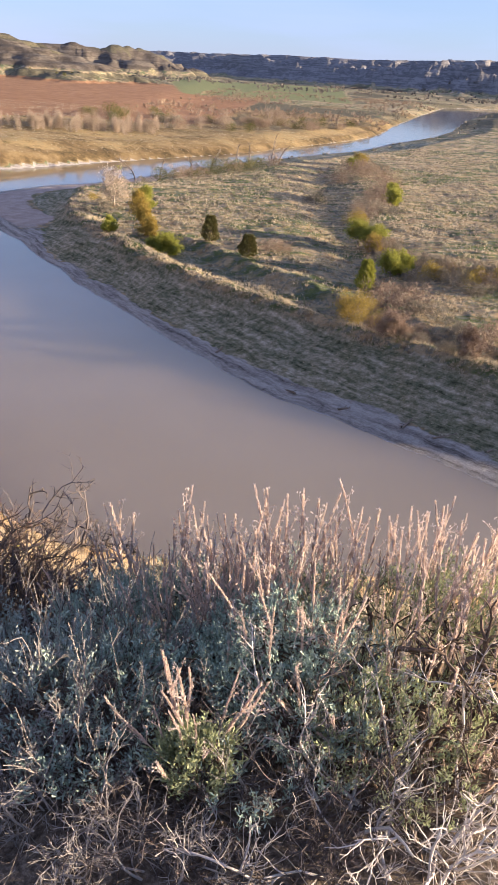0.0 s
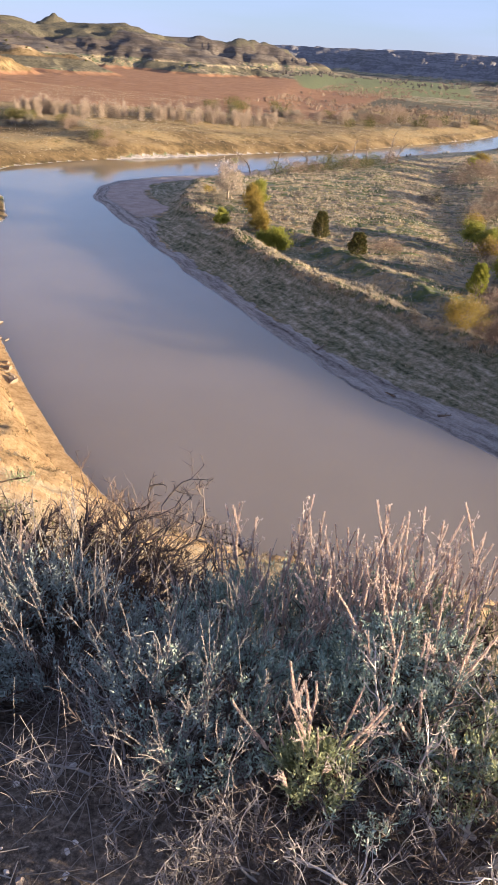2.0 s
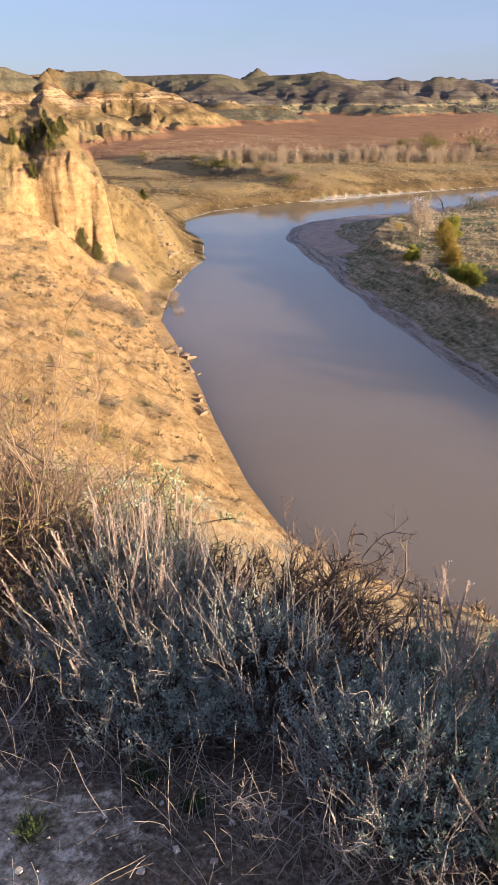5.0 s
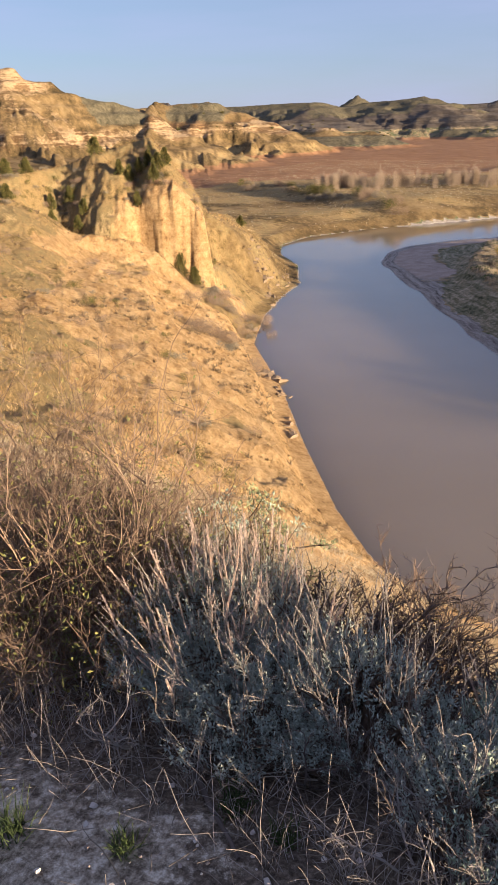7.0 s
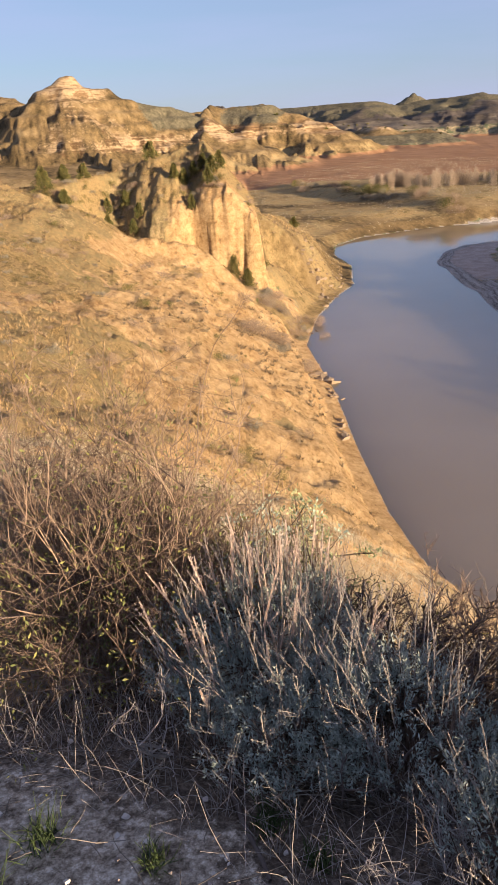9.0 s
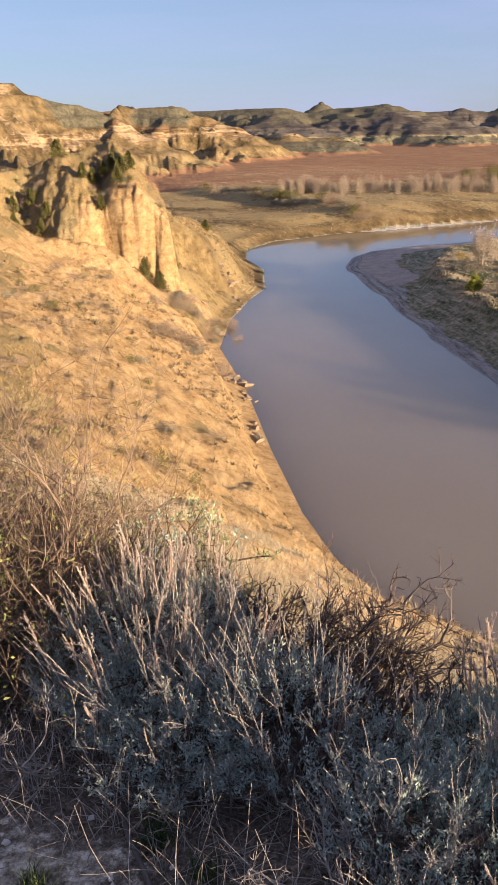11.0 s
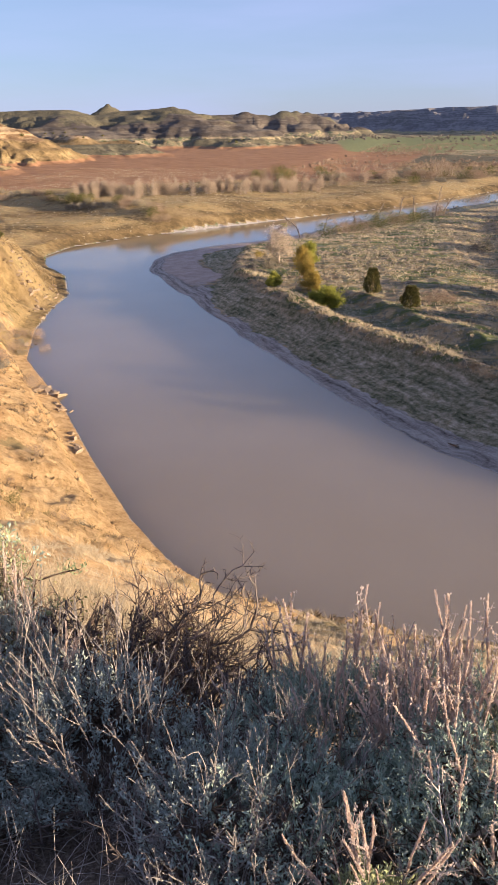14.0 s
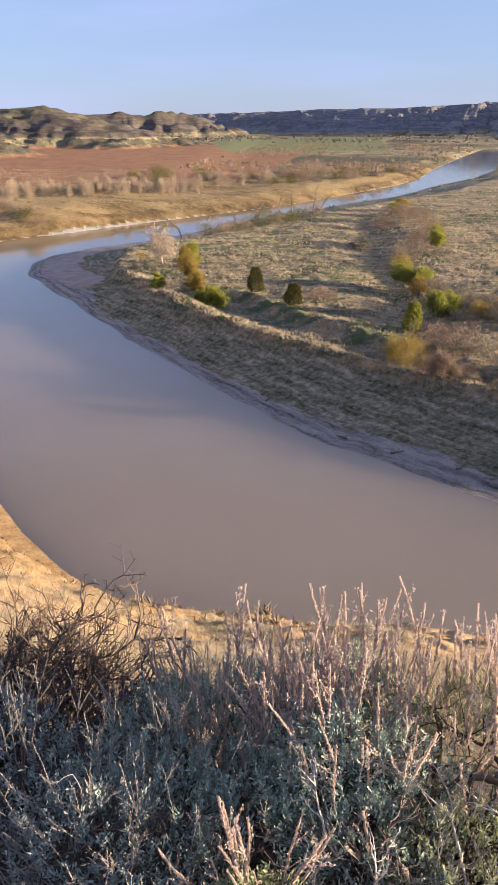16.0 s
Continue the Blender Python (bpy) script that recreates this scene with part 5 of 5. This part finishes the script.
def brushwood(name, seed, x, y, high, spread, stems, material, label, levels=3, kids=5, r0=0.012, leaf=None, leaf_count=0, lean=(0, 0), up=0.9, bend=0.2, lift=0.02, shrink=0.55, sink=0.03, leaf_size=0.02):
    """A leafless shrub that forks again and again; each stem with its twigs is a branch of its own."""
    rng = np.random.default_rng(seed)
    ob = thing(name, x, y, ground_at(x, y) - sink, label, "shrub", "brush at the bluff's edge")
    tips = []
    for n in range(stems):
        soup = Soup()
        a = n * 2.4 + rng.normal() * 0.5
        todo = [(np.array([0.05 * math.cos(a), 0.05 * math.sin(a), 0.0]), np.array([math.cos(a) * spread + lean[0], math.sin(a) * spread + lean[1], up]), high * (0.7 + 0.4 * rng.random()), r0 * (0.7 + 0.5 * rng.random()), 0)]
        while todo:
            p, w, length, r, level = todo.pop()
            steps = 6 if level < 2 else 4
            line = wander(rng, p, w, length, steps, bend, lift)
            tube(soup, line, np.linspace(r, r * 0.4, steps + 1), 5 if level == 0 else 3)
            if level < levels:
                for _ in range(kids):
                    k = int(rng.integers(1, steps + 1))
                    ahead = unit(line[k] - line[k - 1])
                    todo.append((line[k], ahead + 0.75 * rng.normal(size=3) + np.array([0, 0, 0.12]), length * shrink * (0.6 + 0.5 * rng.random()), r * 0.58, level + 1))
            else:
                tips.append(line[-1])
        part("branch", soup.mesh("branch", material), ob)
    if leaf and leaf_count:
        tips = np.array(tips)
        soup = Soup()
        at = tips[rng.integers(0, len(tips), leaf_count)] + 0.02 * rng.normal(size=(leaf_count, 3))
        leaves(soup, at, rng.normal(size=(leaf_count, 3)) + np.array([0, 0, 0.8]), leaf_size * (0.8 + 0.8 * rng.random(leaf_count)), leaf_size * 0.5, rng)
        tagged(part("foliage", soup.mesh("foliage", leaf, False), ob), kind="stuff")
    return ob


GREEN_LABEL = "big sagebrush with yellow-green leaves and tall tan seed stalks"
BLUE_LABEL = "blue-grey sagebrush with upright pale seed stalks"
GREY_LABEL = "grey half-dry sagebrush with bent stalks beside the path"
sage(31, 0.66, 1.76, 0.52, 0.45, 800, 190, 0.30, SAGE_YELLOW, GREEN_LABEL)
sage(32, 0.20, 2.00, 0.42, 0.41, 1000, 125, 0.31, SAGE_LEAF, BLUE_LABEL)
sage(33, -0.22, 2.16, 0.38, 0.41, 1000, 80, 0.31, SAGE_LEAF, BLUE_LABEL)
sage(34, -0.30, 1.85, 0.32, 0.40, 430, 34, 0.24, SAGE_LEAF, BLUE_LABEL, STALKS_GREY)
sage(35, 0.28, 1.58, 0.32, 0.44, 330, 16, 0.22, SAGE_LEAF, "low sagebrush with grey-green leaves in shade")
sage(36, -0.05, 1.22, 0.09, 0.21, 130, 15, 0.21, SAGE_YELLOW, "small sagebrush sprig with plump tan seed heads", STALKS_PLUMP, stem_count=5, spread_stalk=0.7)
sage(37, -0.92, 1.72, 0.36, 0.44, 380, 50, 0.28, SAGE_GREY, GREY_LABEL, STALKS_GREY, sweep=(-0.15, 0.0), sparse=0.6)
sage(38, -1.58, 1.86, 0.46, 0.50, 900, 150, 0.27, SAGE_GREY, "grey sagebrush crowned with dense pinkish seed stalks", STALKS_GREY[:3] + STALKS[:4], sweep=(-0.2, 0.1))
sage(39, -1.28, 1.64, 0.40, 0.40, 620, 42, 0.26, SAGE_GREY, GREY_LABEL, STALKS_GREY, sweep=(-0.35, -0.1), sparse=0.8, spread_stalk=0.8)
sage(41, -0.48, 1.42, 0.28, 0.30, 190, 26, 0.22, SAGE_GREY, GREY_LABEL, STALKS_GREY, sparse=0.6, spread_stalk=0.6)

DEAD_LABEL = "dark leafless dead shrub with crooked twigs on the edge"
TALL_LABEL = "tall brown twiggy shrub with a few budding leaves"
LOW_LABEL = "brown twiggy shrub with small olive leaves in shade"
brushwood("dead_shrub", 51, -0.98, 2.36, 0.66, 0.9, 26, DEAD_WOOD, DEAD_LABEL, 3, 5, 0.015, lean=(0.08, 0.0), up=0.85, bend=0.24, lift=0.0, shrink=0.40)
brushwood("dead_shrub", 58, -0.86, 2.30, 0.60, 0.85, 30, DEAD_WOOD, DEAD_LABEL, 3, 5, 0.008, lean=(0.1, 0.0), up=0.9, bend=0.2, shrink=0.44)
brushwood("dead_shrub", 59, -1.22, 2.32, 0.62, 0.7, 22, BROWN_TWIG, "leafless shrub of fine reddish-brown twigs on the edge", 3, 5, 0.007, up=1.0, bend=0.16, shrink=0.46)
brushwood("dead_shrub", 52, -1.45, 2.50, 0.60, 0.6, 8, DEAD_WOOD, DEAD_LABEL, 3, 5, 0.012, SMALL_LEAF, 260, up=0.9, bend=0.22, shrink=0.42)
brushwood("twiggy_shrub", 152, -0.98, 2.48, 0.46, 0.6, 26, BROWN_TWIG, "open brown twiggy shrub standing on the bluff's edge", 3, 5, 0.007, up=1.0, bend=0.15, shrink=0.46)
brushwood("twiggy_shrub", 151, -1.32, 2.42, 0.58, 0.75, 15, BROWN_TWIG, "low brown twiggy shrub on the bluff's edge", 3, 5, 0.008, up=0.9, bend=0.16, shrink=0.48)
brushwood("twiggy_shrub", 53, -2.25, 2.35, 0.80, 0.55, 22, BROWN_TWIG, TALL_LABEL, 3, 5, 0.0065, SMALL_LEAF, 600, up=1.0, bend=0.13, lift=0.04)
SHRUB_A = brushwood("twiggy_shrub", 54, -2.85, 2.25, 0.98, 0.5, 24, BROWN_TWIG, TALL_LABEL, 3, 5, 0.007, SMALL_LEAF, 600, up=1.0, bend=0.13, lift=0.04)
SHRUB_B = brushwood("twiggy_shrub", 55, -2.70, 1.72, 0.72, 0.6, 20, BROWN_TWIG, LOW_LABEL, 3, 5, 0.006, SMALL_LEAF, 1300, up=0.9, bend=0.15)
SHRUB_C = brushwood("twiggy_shrub", 56, -2.15, 1.75, 0.52, 0.75, 17, BROWN_TWIG, LOW_LABEL, 3, 5, 0.0055, SMALL_LEAF, 1100, up=0.8, bend=0.18)
brushwood("twiggy_shrub", 57, -3.4, 2.0, 1.05, 0.5, 18, BROWN_TWIG, TALL_LABEL, 3, 5, 0.006, SMALL_LEAF, 300, up=1.0, bend=0.13, lift=0.04)
brushwood("twiggy_shrub", 166, -2.55, 2.8, 0.75, 0.45, 12, BROWN_TWIG, TALL_LABEL, 3, 4, 0.009, SMALL_LEAF, 300, up=1.0, bend=0.10, lift=0.03, shrink=0.45)
for ob, x, y, turn in ((SHRUB_A, -2.45, 2.05, 2.0), (SHRUB_B, -2.5, 1.95, 1.2), (SHRUB_C, -2.4, 1.6, 2.6)):
    copy_thing(ob, pose(x, y, ground_at(x, y) - 0.03, 0, 0, math.degrees(turn)))
brushwood("silverberry", 158, -1.82, 2.60, 0.60, 0.12, 8, WOOD, "open shrub with silvery green rounded leaves", 2, 4, 0.010, SAGE_YELLOW, 2200, up=1.0, bend=0.08, lift=0.05)
brushwood("silverberry", 159, -2.05, 2.45, 0.58, 0.12, 7, WOOD, "open shrub with silvery green rounded leaves", 2, 4, 0.010, SAGE_LEAF, 1800, up=1.0, bend=0.08, lift=0.05)
brushwood("bleached_branch", 60, 0.52, 1.08, 0.36, 1.0, 6, BLEACHED, "bleached bare twigs of a dead sagebrush branch", 3, 4, 0.007, lean=(-0.7, 0.1), up=0.5, bend=0.16)
brushwood("bleached_branch", 61, 0.38, 1.00, 0.30, 1.0, 5, BLEACHED, "bleached bare twigs of a dead sagebrush branch", 3, 4, 0.005, up=0.5, bend=0.2)
for k, (x, y, h) in enumerate([(0.28, 1.14, 0.34), (0.60, 1.24, 0.36), (0.46, 0.92, 0.24)]):
    brushwood("bleached_branch", 260 + k, x, y, h, 0.9, 6, BLEACHED, "bleached bare twigs of a dead sagebrush branch", 3, 4, 0.006, lean=(-0.6, 0.1), up=0.55, bend=0.18)
brushwood("dead_shrub", 62, 0.66, 1.50, 0.44, 0.7, 7, WOOD, "gnarled reddish-brown lower wood of old sagebrush", 3, 4, 0.020, up=0.7, bend=0.3)
brushwood("dead_shrub", 63, -0.90, 1.78, 0.38, 0.9, 7, DEAD_WOOD, "tangle of grey dead sage twigs", 3, 5, 0.007, up=0.6, bend=0.22)
brushwood("dead_shrub", 64, -1.30, 1.38, 0.30, 1.0, 7, STRAW, "tangle of grey dry twigs beside the path", 3, 4, 0.004, up=0.45, bend=0.22)
brushwood("dead_shrub", 65, 0.05, 1.62, 0.42, 0.9, 7, DEAD_WOOD, "dark dead twigs under the sagebrush", 3, 4, 0.008, up=0.6, bend=0.22)
brushwood("dead_shrub", 67, -0.15, 1.02, 0.26, 1.0, 6, DEAD_WOOD, "dark dead twigs at the path's edge", 3, 4, 0.005, up=0.5, bend=0.22)

TANGLE_LABEL = "tangle of dry grey sagebrush twigs with few leaves"
for k, (x, y, h, mat) in enumerate([(0.50, 1.28, 0.30, WOOD), (-0.62, 1.42, 0.28, DEAD_WOOD), (-1.05, 1.52, 0.26, DEAD_WOOD), (-1.65, 1.45, 0.36, GREY_STALK), (0.85, 1.35, 0.30, WOOD), (-0.50, 1.70, 0.28, DEAD_WOOD)]):
    brushwood("dry_sagebrush", 70 + k, x, y, h, 0.9, 8, mat, TANGLE_LABEL, 3, 4, 0.006, up=0.8, bend=0.2)
for k, (x, y, h) in enumerate([(-0.10, 1.02, 0.20), (0.16, 1.04, 0.20), (-0.36, 1.10, 0.24), (-0.22, 1.20, 0.26), (-0.55, 1.22, 0.26), (0.30, 1.16, 0.24)]):
    brushwood("dry_sagebrush", 90 + k, x, y, h, 0.8, 11, DEAD_WOOD if k % 2 else GREY_STALK, TANGLE_LABEL, 3, 5, 0.004, up=0.8, bend=0.2)
sage(42, 0.08, 1.42, 0.34, 0.28, 260, 18, 0.20, SAGE_LEAF, "low sagebrush with grey-green leaves in shade", STALKS_GREY)
sage(43, -0.36, 1.42, 0.30, 0.28, 170, 30, 0.22, SAGE_LEAF, "low sagebrush with grey-green leaves in shade", STALKS_GREY, sparse=0.5)
sage(44, 0.48, 1.34, 0.26, 0.26, 130, 8, 0.18, SAGE_YELLOW, "low sagebrush with yellow-green leaves", STALKS_GREY, sparse=0.5)

# dry stems and litter lying at the path's edge
rng = np.random.default_rng(77)
litter = Soup()
for k in range(900):
    x, y = rng.uniform(-2.6, 0.4), rng.uniform(0.75, 1.75)
    if y < 1.15 + 0.25 * rng.random() and x < -1.0 and rng.random() < 0.7 or x > -0.6 and rng.random() < 0.75:
        continue
    a = rng.random() * 6.28
    length = 0.05 + 0.28 * rng.random() ** 2
    line = wander(rng, (x, y, 26.3), (math.cos(a), math.sin(a), 0.10 * rng.normal() + 0.12), length, 5, 0.12)
    line[:, 2] = line[:, 2] - 26.3 + 0.006 + 0.05 * rng.random() ** 3 + heights(line[:, 0], line[:, 1])
    tube(litter, line, np.linspace(0.002, 0.0008, 6), 3)
tagged(new("plant_litter", litter.mesh("plant_litter", STRAW)), "fallen dry stems and straw beside the path", "plant litter", kind="stuff")

blades = Soup()
count = 430
gx, gy = rng.uniform(-2.9, 0.7, count), rng.uniform(1.0, 1.9, count)
for x, y in zip(gx, gy):
    z = ground_at(x, y)
    for _ in range(5):
        line = wander(rng, (x + 0.02 * rng.normal(), y + 0.02 * rng.normal(), z), (0.4 * rng.normal(), 0.4 * rng.normal(), 1), 0.08 + 0.24 * rng.random() ** 1.5, 5, 0.10, -0.09)
        tube(blades, line, np.linspace(0.0012, 0.0005, 6), 3)
tagged(new("dry_grass_stems", blades.mesh("dry_grass_stems", GREY_STALK)), "thin dry grass stems among the sagebrush", "grass", kind="stuff")

DARK_GRASS = varied("dark_green_grass", [(0.2, (0.03, 0.045, 0.018)), (0.5, (0.06, 0.085, 0.03)), (0.8, (0.10, 0.13, 0.05))], 8.0, through_light=0.2)
for x, y, s in [(-1.70, 0.82, 1.0), (-1.72, 0.58, 1.2), (-1.35, 0.92, 0.6), (-1.15, 1.2, 0.8), (-0.95, 1.15, 0.6)]:
    soup = Soup()
    n = 90
    at = np.concatenate([rng.normal(size=(n, 2)) * 0.03 * s, np.zeros((n, 1))], 1)
    for p in at:
        line = wander(rng, p, (0.5 * rng.normal(), 0.5 * rng.normal(), 1), 0.10 * s * (0.6 + 0.8 * rng.random()), 3, 0.12, -0.08)
        tube(soup, line, [0.0018, 0.0016, 0.0011, 0.0004], 3)
    ob = thing("grass_tuft", x, y, ground_at(x, y) - 0.005, "small green grass tuft on the bare path", "grass", "grass tufts on the path")
    part("blade_clump", soup.mesh("blade_clump", DARK_GRASS), ob)

# pebbles on the path
PEBBLES = [rock_mesh(950 + k, 1.0, 0.8, 0.6) for k in range(6)]
GRAVEL = varied("gravel", [(0.2, (0.20, 0.16, 0.135)), (0.5, (0.36, 0.30, 0.26)), (0.8, (0.58, 0.53, 0.47))], 4.0)
for me in PEBBLES:
    me.materials[0] = GRAVEL
for k in range(280):
    x, y = rng.uniform(-2.4, -0.6), rng.uniform(0.35, 1.25)
    size = 0.0022 + 0.009 * rng.random() ** 3
    ob = new("pebble", PEBBLES[k % 6])
    ob.matrix_basis = Matrix.Translation((x, y, ground_at(x, y) + 0.35 * size)) @ Euler((0.3 * rng.normal(), 0.3 * rng.normal(), 6.28 * rng.random())).to_matrix().to_4x4() @ Matrix.Scale(size, 4)
    tagged(ob, "small pale pebble lying on the dusty path", "pebble", "pebbles on the path")
soup = Soup()
line = wander(np.random.default_rng(5), (-1.42, 1.34, 0), (0.33, -0.25, 0.0), 0.5, 6, 0.06)
line[:, 2] = heights(line[:, 0], line[:, 1]) + 0.012
tube(soup, line, np.linspace(0.011, 0.006, 7), 6)
tagged(new("stick", soup.mesh("stick", DEAD_WOOD)), "dark fallen stick lying at the path's edge", "stick")
